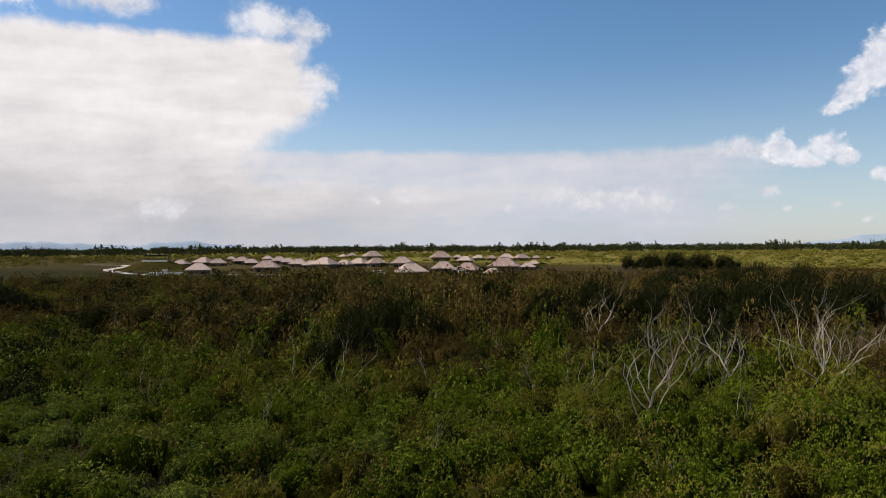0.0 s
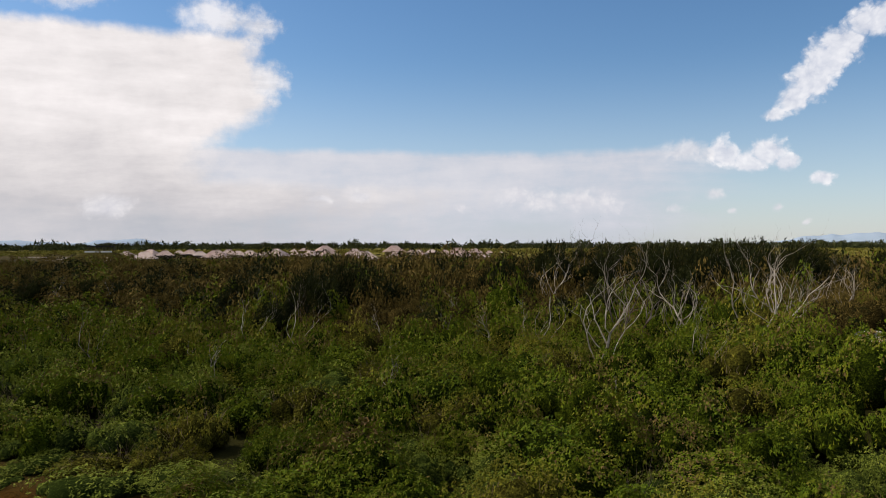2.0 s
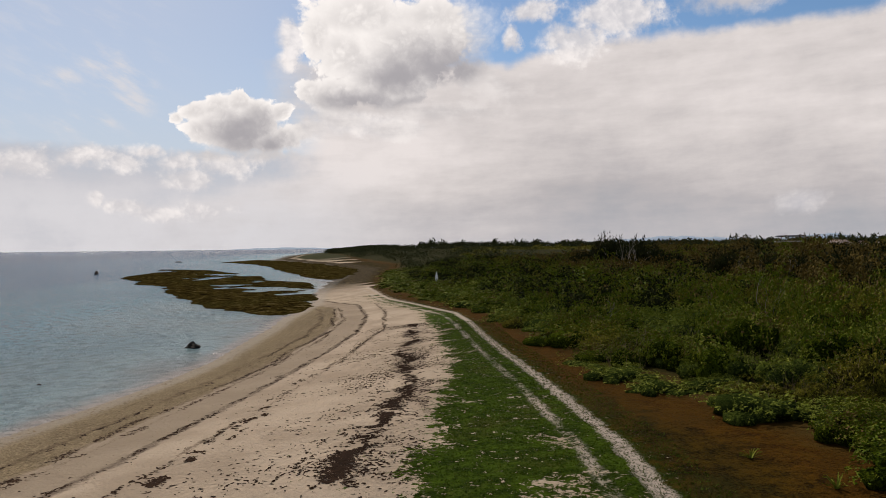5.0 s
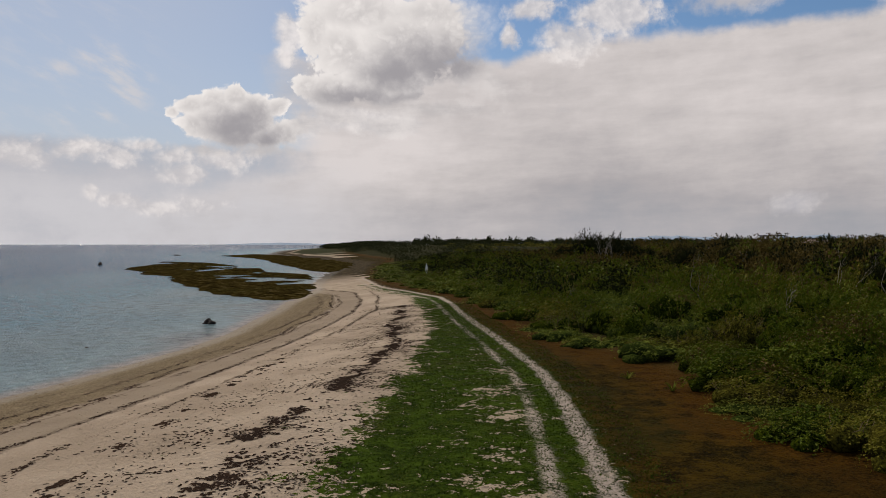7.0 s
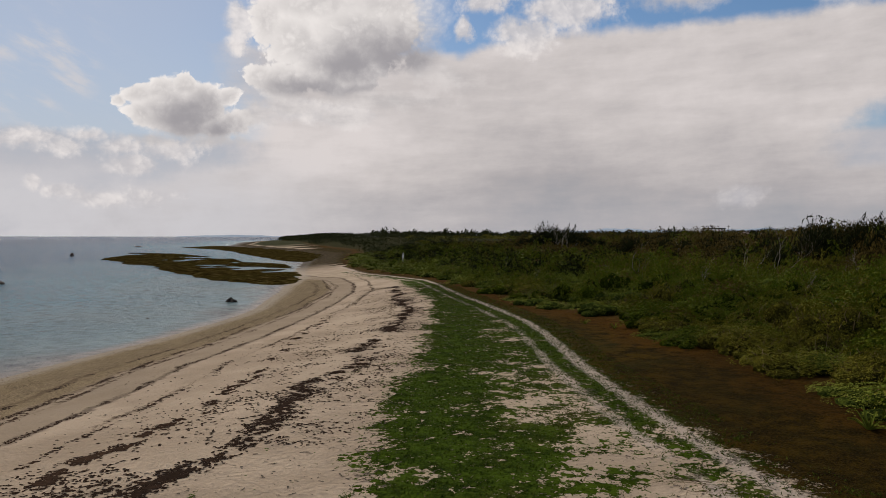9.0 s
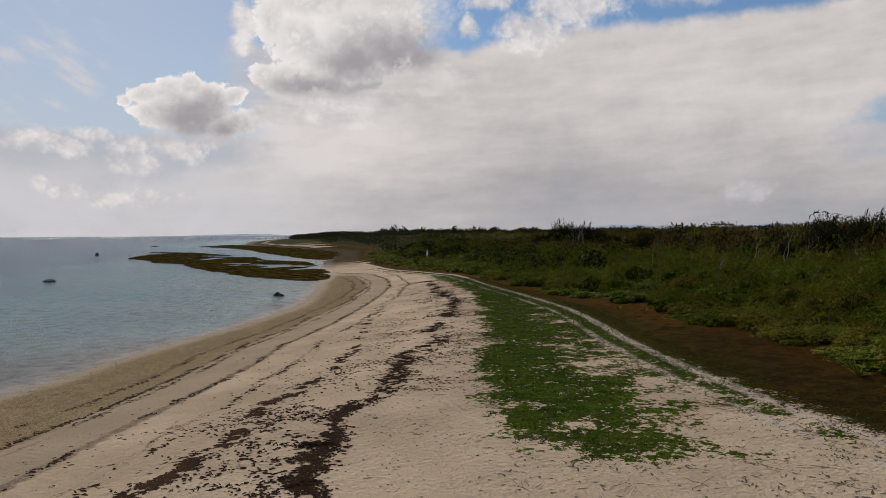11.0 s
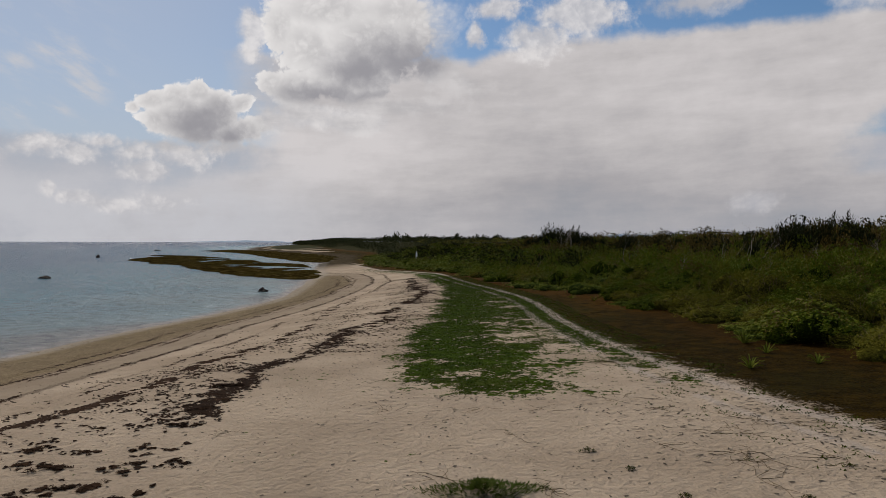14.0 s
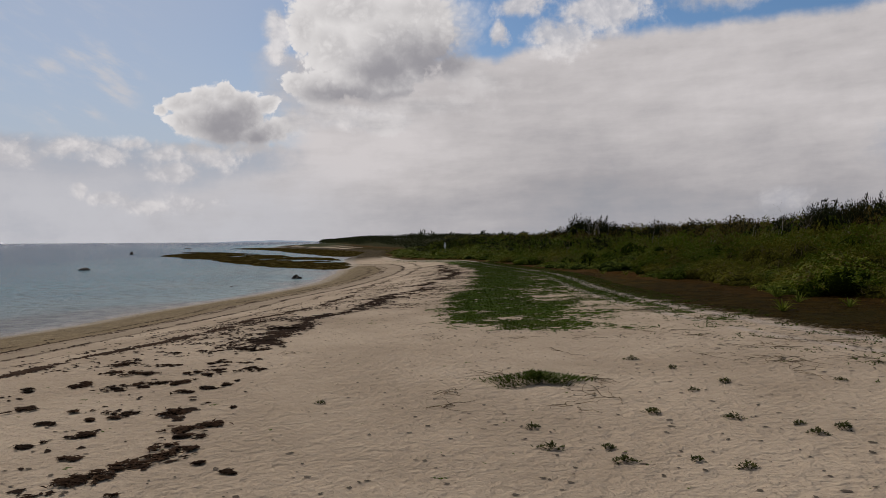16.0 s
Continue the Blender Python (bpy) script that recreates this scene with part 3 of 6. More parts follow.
def water_material():
    mat, N, p = material("sea_water", 0.2, 0.10)
    p.inputs["IOR"].default_value = 1.33
    pos = N.add("ShaderNodeNewGeometry").outputs["Position"]
    s = N.attr("shore")
    big = N.noise(pos, 0.02, 4.0, 0.6)
    d = N.m("ADD", N.m("MULTIPLY", s, -1.0), N.m("MULTIPLY", N.m("SUBTRACT", big, 0.5), 60.0))
    col = N.ramp(N.m("DIVIDE", d, 260.0, clamp=True), ((0.0, (0.26, 0.255, 0.235)), (0.03, (0.28, 0.385, 0.39)), (0.12, (0.15, 0.31, 0.37)), (0.35, (0.055, 0.14, 0.22)), (1.0, (0.012, 0.050, 0.112))))
    col = N.mix(N.step(N.m("ADD", s, N.m("MULTIPLY", N.m("SUBTRACT", N.noise(pos, 0.6, 4.0), 0.5), 1.6)), -2.6, 0.0), col, (0.42, 0.36, 0.30))
    # dark faces of ripples, where less sky reflects, painted into the colour
    ripple_shade = N.noise(N.v("MULTIPLY", pos, (1.0, 0.7, 1.0)), 0.9, 6.0, 0.7)
    col = N.mix(N.step(ripple_shade, 0.42, 0.62, 0.0, 0.36), col, (0.010, 0.020, 0.032))
    N.put(p.inputs["Base Color"], col)
    near = N.noise(N.v("MULTIPLY", pos, (1.0, 0.7, 1.0)), 2.6, 5.0, 0.65)
    swell = N.noise(N.v("MULTIPLY", pos, (0.7, 0.35, 1.0)), 0.35, 3.0, 0.5)
    calm = N.step(s, -1.0, -16.0, 0.5, 1.0)
    chop = N.noise(N.v("MULTIPLY", pos, (0.5, 1.0, 1.0)), 0.09, 5.0, 0.6)
    bump(N, p, N.m("MULTIPLY", N.m("ADD", N.m("ADD", N.m("MULTIPLY", near, 1.3), swell), N.m("MULTIPLY", chop, 4.0)), calm), 1.0, 1.2)
    return mat


def leaf_material(name, stops, rough=0.6, dry=None):
    mat, N, p = material(name, rough, 0.02)
    geo = N.add("ShaderNodeNewGeometry")
    rnd = geo.outputs["Random Per Island"]
    ob = N.add("ShaderNodeObjectInfo").outputs["Random"]
    big = N.noise(geo.outputs["Position"], 0.24, 4.0, 0.65)
    f = N.m("ADD", N.m("MULTIPLY", rnd, 0.58), N.m("ADD", N.m("MULTIPLY", ob, 0.22), N.m("MULTIPLY", N.m("SUBTRACT", big, 0.42), 1.15)), clamp=True)
    col = N.ramp(f, stops)
    if dry:
        col = N.mix(N.step(N.m("ADD", big, N.m("MULTIPLY", rnd, 0.35)), 0.72, 0.9), col, dry)
    N.put(p.inputs["Base Color"], col)
    tr = N.add("ShaderNodeBsdfTranslucent")
    N.put(tr.inputs[0], col)
    mx = N.add("ShaderNodeMixShader")
    mx.inputs[0].default_value = 0.03
    t = mat.node_tree
    t.links.new(p.outputs[0], mx.inputs[1])
    t.links.new(tr.outputs[0], mx.inputs[2])
    t.links.new(mx.outputs[0], t.nodes["Material Output"].inputs[0])
    return mat


def plain(name, a, b, scale, rough=0.85, spec=0.3, relief=0.0, metal=0.0):
    mat, N, p = material(name, rough, spec)
    p.inputs["Metallic"].default_value = metal
    pos = N.add("ShaderNodeTexCoord").outputs["Object"]
    ob = N.add("ShaderNodeObjectInfo").outputs["Random"]
    n = N.m("ADD", N.m("MULTIPLY", N.noise(pos, scale, 6.0, 0.62), 0.7), N.m("ADD", N.m("MULTIPLY", N.noise(pos, scale * 0.17, 3.0), 0.3), N.m("MULTIPLY", N.m("SUBTRACT", ob, 0.5), 0.25)))
    N.put(p.inputs["Base Color"], N.mix(N.step(n, 0.3, 0.7), a, b))
    if relief:
        bump(N, p, n, 0.6, relief)
    return mat


def reef_material():
    """Weedy rock: black hollows, olive crust, pale sandy flecks."""
    mat, N, p = material("brown_reef_rock", 1.0, 0.0)
    pos = N.add("ShaderNodeNewGeometry").outputs["Position"]
    wide, mid, fine = N.noise(pos, 0.07, 4.0, 0.6), N.noise(pos, 0.5, 5.0, 0.65), N.noise(pos, 2.4, 4.0, 0.7)
    f = N.m("ADD", N.m("MULTIPLY", mid, 0.6), N.m("MULTIPLY", fine, 0.4))
    col = N.ramp(f, ((0.38, (0.004, 0.003, 0.001)), (0.47, (0.019, 0.013, 0.004)), (0.56, (0.048, 0.035, 0.009)), (0.69, (0.15, 0.115, 0.065))))
    col = N.mix(N.step(wide, 0.48, 0.62, 0.0, 0.5), col, N.mix(N.step(fine, 0.4, 0.62), (0.012, 0.010, 0.003), (0.055, 0.045, 0.011)))
    N.put(p.inputs["Base Color"], col)
    bump(N, p, f, 1.0, 0.5)
    return mat


M_GROUND = ground_material()
M_WATER = water_material()
M_LEAF = leaf_material("broad_green_leaves", ((0.0, (0.031, 0.055, 0.004)), (0.4, (0.088, 0.122, 0.007)), (0.75, (0.142, 0.149, 0.009)), (1.0, (0.195, 0.166, 0.014))), 0.55, (0.135, 0.085, 0.033))
M_PALE = leaf_material("grey_green_leaves", ((0.0, (0.068, 0.090, 0.010)), (0.6, (0.168, 0.192, 0.024)), (1.0, (0.275, 0.284, 0.050))), 0.7)
M_DRY = leaf_material("yellow_brown_leaves", ((0.0, (0.052, 0.055, 0.005)), (0.5, (0.122, 0.117, 0.011)), (1.0, (0.215, 0.180, 0.024))), 0.7)
M_DARK = leaf_material("dark_needles", ((0.0, (0.009, 0.011, 0.004)), (0.6, (0.020, 0.023, 0.006)), (1.0, (0.048, 0.038, 0.011))), 0.7)
# yellow-green scrub, strong sun put into its raised colour
M_HEATH = leaf_material("far_sunlit_scrub_leaves", ((0.0, (0.06, 0.062, 0.010)), (0.5, (0.17, 0.155, 0.024)), (1.0, (0.36, 0.28, 0.05))), 0.8)
# dark wood lightened in colour for the haze of distance
M_WOOD = leaf_material("far_hazed_wood", ((0.0, (0.026, 0.032, 0.013)), (0.5, (0.052, 0.058, 0.022)), (1.0, (0.09, 0.09, 0.034))), 0.9)
M_BROWN = leaf_material("brown_twiggy_leaves", ((0.0, (0.034, 0.026, 0.006)), (0.5, (0.098, 0.069, 0.016)), (1.0, (0.185, 0.128, 0.034))), 0.8)


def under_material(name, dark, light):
    """Leaves deep inside a bush as one skin; the shade between leaves is in its colour."""
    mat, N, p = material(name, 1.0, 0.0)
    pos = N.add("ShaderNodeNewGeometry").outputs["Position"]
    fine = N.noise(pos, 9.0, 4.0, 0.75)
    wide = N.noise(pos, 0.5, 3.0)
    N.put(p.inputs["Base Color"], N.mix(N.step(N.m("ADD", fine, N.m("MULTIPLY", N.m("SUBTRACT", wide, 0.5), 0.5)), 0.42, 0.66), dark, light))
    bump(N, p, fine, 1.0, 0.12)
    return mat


U_GREEN = under_material("shaded_inner_green_leaves", (0.010, 0.015, 0.002), (0.050, 0.066, 0.005))
U_PALE = under_material("shaded_inner_pale_leaves", (0.016, 0.024, 0.005), (0.072, 0.092, 0.015))
U_DRY = under_material("shaded_inner_dry_leaves", (0.022, 0.020, 0.004), (0.090, 0.082, 0.012))
U_BROWN = under_material("shaded_inner_brown_twigs", (0.016, 0.012, 0.004), (0.060, 0.044, 0.012))
U_DARK = under_material("shaded_inner_dark_leaves", (0.007, 0.009, 0.003), (0.028, 0.030, 0.009))
M_SPROUT = leaf_material("olive_beach_leaves", ((0.0, (0.022, 0.024, 0.006)), (0.6, (0.055, 0.058, 0.014)), (1.0, (0.09, 0.065, 0.03))), 0.7)
# bleached wood; tones spread wider to paint in sunlit and dark stem parts
M_DEAD = plain("bleached_sunlit_dead_wood", (0.030, 0.017, 0.010), (0.45, 0.385, 0.31), 1.1, 0.9, 0.05, 0.02)
M_TWIG = plain("dry_tan_twigs", (0.10, 0.065, 0.03), (0.26, 0.19, 0.11), 6.0, 0.9, 0.1)
M_BARK = plain("grey_brown_bark", (0.06, 0.045, 0.03), (0.15, 0.12, 0.09), 4.0, 0.9, 0.08, 0.03)
M_REEF = reef_material()
M_ROCK = plain("dark_wet_rock", (0.012, 0.010, 0.008), (0.035, 0.029, 0.023), 2.0, 0.8, 0.08, 0.1)
M_SHINGLE = plain("yellow_brown_shingle", (0.030, 0.020, 0.010), (0.20, 0.145, 0.078), 5.0, 0.9, 0.1)
M_ROOF = plain("pinkish_clay_tiles", (0.31, 0.21, 0.175), (0.52, 0.40, 0.335), 0.6, 0.85, 0.2, 0.03)
M_WALL = plain("weathered_plaster", (0.10, 0.075, 0.055), (0.19, 0.15, 0.115), 0.8)
M_WHITE = plain("white_paint", (0.62, 0.61, 0.58), (0.8, 0.79, 0.76), 2.0, 0.6)
M_GLASS = plain("dark_window_glass", (0.02, 0.022, 0.025), (0.03, 0.033, 0.036), 2.0, 0.1, 0.5)
M_ROAD = plain("pale_coral_gravel", (0.34, 0.29, 0.24), (0.46, 0.40, 0.34), 0.3, 0.95)
M_WEED = plain("dark_dried_seaweed", (0.017, 0.009, 0.005), (0.058, 0.031, 0.017), 6.0, 0.95, 0.03, 0.03)
M_TURF = leaf_material("short_grass_blades", ((0.0, (0.021, 0.031, 0.003)), (0.55, (0.046, 0.073, 0.005)), (1.0, (0.090, 0.086, 0.014))), 0.65)
M_STRAW = leaf_material("dry_straw_stems", ((0.0, (0.10, 0.07, 0.035)), (1.0, (0.26, 0.20, 0.12))), 0.8)
M_RUNNER = plain("dark_brown_runners", (0.05, 0.036, 0.018), (0.15, 0.105, 0.055), 8.0, 0.9, 0.05)
# the blue of distant air is put into the hills' own colour
M_HILL = plain("haze_tinted_hills", (0.30, 0.37, 0.45), (0.35, 0.42, 0.50), 0.004, 1.0, 0.0)
M_TYRE = plain("black_rubber", (0.012, 0.012, 0.012), (0.025, 0.025, 0.025), 8.0)

# ---- ground and sea ----
GX, GY = graded(-58, 30, 0.6, 4600), graded(-30, 62, 0.6, 4600)
me, vx, vy = grid_mesh("ground", GX, GY, M_GROUND, land)
for key, line in (("shore", SHORE), ("rut", RUT), ("scrub", SCRUB), ("wrack", WRACK)):
    float_attr(me, key, poly_dist(line, vx, vy))
float_attr(me, "cover", turf_cover(vx, vy))
ground = tagged(new("ground", me), "coral sand beach with turf, wheel ruts and scrub heath", "ground", kind="structure")

WX, WY = graded(-110, -20, 3.0, 4600, 1.16), graded(-40, 70, 3.0, 4600, 1.16)
me, vx, vy = grid_mesh("water", WX, WY, M_WATER, lambda x, y: 0.0 * x)
float_attr(me, "shore", poly_dist(SHORE, vx, vy))
water = tagged(new("water", me), "calm shallow turquoise grey sea over pale sand", "sea", kind="structure")

# ---- things ----
def part(name, bm, mat, parent, label=""):
    me = bpy.data.meshes.new(name)
    bm.to_mesh(me)
    bm.free()
    me.materials.append(mat)
    ob = new(name, me)
    ob.parent = parent
    return tagged(ob, label)


rng = np.random.default_rng(7)


SUNWARD = np.array([-math.sin(sa), math.cos(sa), 0.0])      # leaves turn to the light


def tuft_cloud(seed, lumps, tufts, each, size, reach, slim=0.5, flat=0.6, rise=1.1):
    """Small three-cornered leaves in tufts over a heap of lumps, with gaps between the tufts."""
    r = np.random.default_rng(seed)
    lumps = np.array(lumps, float)
    area = lumps[:, 3] ** 2
    L = lumps[r.choice(len(lumps), tufts, p=area / area.sum())]
    d = r.normal(size=(tufts, 3))
    d[:, 2] = np.abs(d[:, 2]) * 1.15 - 0.12
    d /= np.linalg.norm(d, axis=1)[:, None]
    c = L[:, :3] + d * np.stack([L[:, 3], L[:, 3], L[:, 4]], 1) * r.uniform(0.88, 1.06, tufts)[:, None]
    up = d + np.array([0, 0, rise])
    up /= np.linalg.norm(up, axis=1)[:, None]
    n = tufts * each
    c, up = np.repeat(c, each, 0), np.repeat(up, each, 0)
    rad = np.repeat(reach * r.uniform(0.6, 1.35, tufts), each)[:, None]
    e = np.cross(up, r.normal(size=(n, 3)))
    e /= np.linalg.norm(e, axis=1)[:, None]
    k = np.sqrt(r.uniform(0, 1, n))[:, None]
    c = c + e * k * rad + up * rad * flat * (1 - k * k)
    nrm = up + e * k * 0.6 + r.normal(size=(n, 3)) * 0.55 + SUNWARD * 0.62
    nrm /= np.linalg.norm(nrm, axis=1)[:, None]
    a = e - nrm * np.sum(e * nrm, 1)[:, None] + r.normal(size=(n, 3)) * 0.25
    a /= np.linalg.norm(a, axis=1)[:, None]
    b = np.cross(nrm, a)
    s = size * r.uniform(0.6, 1.4, n)[:, None]
    v = np.stack([c - a * s * 0.7 - b * s * slim, c + a * s * 1.3, c - a * s * 0.7 + b * s * slim], 1).reshape(-1, 3)
    return v, np.arange(n * 3).reshape(-1, 3)


def heap(seed, r=1.5, h=1.5, n=7):
    """Lumps of a bush whose foot is at the origin."""
    q = np.random.default_rng(seed)
    rows = [(0, 0, h * 0.45, r * 0.75, h * 0.55)]
    for i in range(n):
        a, k = q.uniform(0, 6.28), q.uniform(0.35, 0.9)
        rows.append((math.cos(a) * r * k, math.sin(a) * r * k, h * q.uniform(0.2, 0.62) * (1.15 - 0.5 * k), r * q.uniform(0.3, 0.52), h * q.uniform(0.25, 0.45)))
    return rows


def tube(bm, pts, radii, sides=5):
    rings = []
    for i, (p, r) in enumerate(zip(pts, radii)):
        d = (pts[min(i + 1, len(pts) - 1)] - pts[max(i - 1, 0)]).normalized()
        u = d.orthogonal().normalized()
        w = d.cross(u)
        rings.append([bm.verts.new(p + (u * math.cos(6.2832 * k / sides) + w * math.sin(6.2832 * k / sides)) * r) for k in range(sides)])
    for a, b in zip(rings[:-1], rings[1:]):
        for k in range(sides):
            bm.faces.new((a[k], a[(k + 1) % sides], b[(k + 1) % sides], b[k]))
    bm.faces.new(rings[-1])


def branch(bm, r, foot, way, length, width, level, tips=None):
    """A crooked limb that forks."""
    pts, radii, p, d = [foot.copy()], [width], foot.copy(), way.normalized()
    n = 7 if tips is None else 4
    for i in range(n):
        d = (d + Vector((r.gauss(0, 0.33), r.gauss(0, 0.33), r.gauss(0.14, 0.18)))).normalized()
        p = p + d * length / n
        pts.append(p.copy())
        radii.append(width * (1 - 0.75 * (i + 1) / n))
        if level > 0 and i >= 1 and r.random() < (0.5 if tips is None else 0.8):
            side = (d + Vector((r.gauss(0, 0.6), r.gauss(0, 0.6), r.gauss(0.15, 0.25)))).normalized()
            branch(bm, r, p.copy(), side, length * r.uniform(0.35, 0.6), radii[-1] * 0.7, level - 1, tips)
    tube(bm, pts, radii, 5 if width > 0.03 else 4)
    if tips is not None:
        tips.append(p.copy())


def dead_tree(seed, height, stems, lean=0.35, level=2):
    """A bleached bare bush or tree of several stems in one mesh."""
    r = random.Random(seed)
    bm = bmesh.new()
    for k in range(stems):
        a = r.uniform(0, 6.28)
        b = a + r.gauss(0, 0.5)
        way = Vector((math.cos(b) * lean * r.uniform(0.2, 1.2), math.sin(b) * lean * r.uniform(0.2, 1.2), 1))
        foot = Vector((math.cos(a) * 0.15 * stems * r.random(), math.sin(a) * 0.15 * stems * r.random(), -0.3))
        branch(bm, r, foot, way, height * r.uniform(0.55, 1.0), (height * 0.0095 + 0.010) * r.uniform(0.5, 1.4), level)
    me = bpy.data.meshes.new("dead_shrub")
    bm.to_mesh(me)
    bm.free()
    me.materials.append(M_DEAD)
    return me


# bushes: several moulds, near ones are things of their own, the rest is one mass
HABIT = {"green": (760, 7, 0.044, 0.13, 0.66, 0.55), "pale": (980, 6, 0.034, 0.10, 0.55, 0.7), "dry": (980, 5, 0.036, 0.13, 0.58, 0.9), "dark": (520, 8, 0.05, 0.17, 0.3, 1.0), "brown": (480, 8, 0.045, 0.18, 0.25, 1.0)}
HEAPS = [heap(40 + k, 1.7, 1.75, 11) for k in range(6)]
MOULDS = {}
for kind, (tufts, each, leaf, reach, slim, flat) in HABIT.items():
    for k in range(6):
        MOULDS[kind, k] = (tuft_cloud(60 + k, HEAPS[k], tufts, each, leaf, reach, slim, flat),
                           tuft_cloud(80 + k, HEAPS[k], 118, 5, leaf * 0.4 + 0.058, reach * 1.3, slim, flat, 0.1),
                           tuft_cloud(90 + k, HEAPS[k], 75, 3, 0.125, 0.30, 0.5, 0.8, 0.1),
                           tuft_cloud(70 + k, HEAPS[k], 290, 5, leaf * 0.3 + 0.045, reach * 1.2, slim, flat, 0.45))


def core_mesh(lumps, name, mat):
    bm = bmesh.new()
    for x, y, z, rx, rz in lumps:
        # filled lumps, coloured dark as the shade seen between the leaf tufts
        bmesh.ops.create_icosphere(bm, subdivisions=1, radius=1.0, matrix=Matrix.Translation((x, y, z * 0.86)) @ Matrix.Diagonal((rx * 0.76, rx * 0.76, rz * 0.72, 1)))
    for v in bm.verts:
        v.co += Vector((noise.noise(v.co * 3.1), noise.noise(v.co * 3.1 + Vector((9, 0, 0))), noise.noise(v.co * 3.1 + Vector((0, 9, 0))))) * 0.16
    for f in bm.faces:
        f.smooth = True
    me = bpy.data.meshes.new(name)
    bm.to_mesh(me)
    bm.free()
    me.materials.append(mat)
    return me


KINDS = {"green": (M_LEAF, "rounded green broadleaf shrub with glossy leaves, in dense scrub", U_GREEN),
         "pale": (M_PALE, "low grey-green mounded shrub at the edge of the scrub", U_PALE),
         "dry": (M_DRY, "yellowish half-dry shrub with brown twigs", U_DRY),
         "dark": (M_DARK, "dark green wind-bent shrub on the ridge", U_DARK),
         "brown": (M_BROWN, "brown half-bare twiggy shrub on the ridge", U_BROWN)}
NEAR_MESH = {(kind, k): raw_mesh("shrub", *MOULDS[kind, k][0], KINDS[kind][0]) for kind in KINDS for k in range(6)}

MIDDLE_MESH = {(kind, k): raw_mesh("shrub", *MOULDS[kind, k][3], KINDS[kind][0]) for kind in KINDS for k in range(6)}


def twig_mesh(k):
    """Thin crooked stems that stand out of a half-dry bush."""
    s = random.Random(130 + k)
    bm = bmesh.new()
    for j in range(46):
        x, y, z, rx, rz = s.choice(HEAPS[k])
        a = s.uniform(0, 6.28)
        p = Vector((x + math.cos(a) * rx * 0.6, y + math.sin(a) * rx * 0.6, z + rz * 0.35))
        way = Vector((math.cos(a) * 0.5 + s.gauss(0, 0.3), math.sin(a) * 0.5 + s.gauss(0, 0.3), 1.0)) * s.uniform(0.22, 0.42)
        bend = Vector((s.gauss(0, 0.06), s.gauss(0, 0.06), 0))
        tube(bm, [p, p + way * 0.5 + bend, p + way], [0.012, 0.010, 0.005], 3)
    me = bpy.data.meshes.new("twig_tangle")
    bm.to_mesh(me)
    bm.free()
    me.materials.append(M_TWIG)
    return me


TWIGS = [twig_mesh(k) for k in range(6)]
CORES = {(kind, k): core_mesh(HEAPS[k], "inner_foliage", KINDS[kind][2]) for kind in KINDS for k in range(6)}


def scatter(xmin, xmax, ymin, ymax, step, jitter=0.45):
    gx, gy = np.meshgrid(np.arange(xmin, xmax, step), np.arange(ymin, ymax, step))
    n = gx.size
    return gx.ravel() + rng.uniform(-jitter, jitter, n) * step, gy.ravel() + rng.uniform(-jitter, jitter, n) * step


def kind_of(x, y, d, n1, n2):
    u = rng.random()
    if d > 37 + 14 * n1 and (n2 > -0.3 or d > 62):
        return "brown" if u < 0.72 else ("dark" if u < 0.90 else "green")
    if x > -7.5 and d < 9.0 + 2 * n1:
        return "dry" if u < 0.5 else ("green" if u < 0.84 else "pale")
    if math.hypot(x + 14.5, y - 38.5) < 3.2:
        return "dry"
    if x < -40 and u < 0.42:
        return "dark" if d > 8 else "pale"
    if d < 19 and n1 > -0.12:
        return "pale" if u < 0.72 else "green"
    if n2 > 0.28:
        return "dry" if u < (0.3 if x < 8 else 0.05) else "green"
    return "green" if u < 0.82 else ("pale" if d < 25 and u < 0.94 else "dry")


HEART = (-3.0, 14.0)
mass = {k: ([], []) for k in KINDS}
mass_n = {k: 0 for k in KINDS}


def pour(kind, v, f, m):
    a, b = mass[kind]
    a.append((v @ np.array(m.to_3x3()).T + np.array(m.translation)).astype(np.float32))
    b.append(f + mass_n[kind])
    mass_n[kind] += len(v)


cores = {k: ([], []) for k in KINDS}
core_n = {k: 0 for k in KINDS}


def dome(fineness):
    """Lumpy dome inside a bush: verts, faces."""
    bm = bmesh.new()
    bmesh.ops.create_icosphere(bm, subdivisions=fineness, radius=1.0, matrix=Matrix.Translation((0, 0, 0.42)) @ Matrix.Diagonal((1.26, 1.26, 0.62, 1)))
    for v in bm.verts:
        v.co *= 1 + 0.22 * noise.noise(v.co * 2.1)
    out = np.array([v.co for v in bm.verts]), np.array([[v.index for v in f.verts] for f in bm.faces])
    bm.free()
    return out


DOMES = dome(2), dome(1)

px, py = scatter(-190, 130, -20, 190, 2.4)
pd = poly_dist(SCRUB, px, py)
far = np.hypot(px - HEART[0], py - HEART[1])
bear = np.degrees(np.arctan2(-(px + 4), py - 5.7))
keep = (pd > 1.3) & (np.hypot(px + 14.3, py - 33.0) > 2.3) & (np.hypot(px - 28.6, py - 53.0) > 1.9) & (np.hypot(px - 27.0, py - 50.4) > 1.8) & ((bear > -40) | (np.hypot(px - 12, py - 14) < 24)) & (bear < 100) & (pd < 130) & ((pd < 60) | (rng.random(px.size) < 0.6))
px, py, pd, far, bear = px[keep], py[keep], pd[keep], far[keep], bear[keep]
n1, n2, n3 = soft_noise(px, py, 0.09, 3.0), soft_noise(px, py, 0.045, 8.0), soft_noise(px, py, 0.12, 5.0)
pz = land(px, py)
order = np.argsort(far)
made = 0
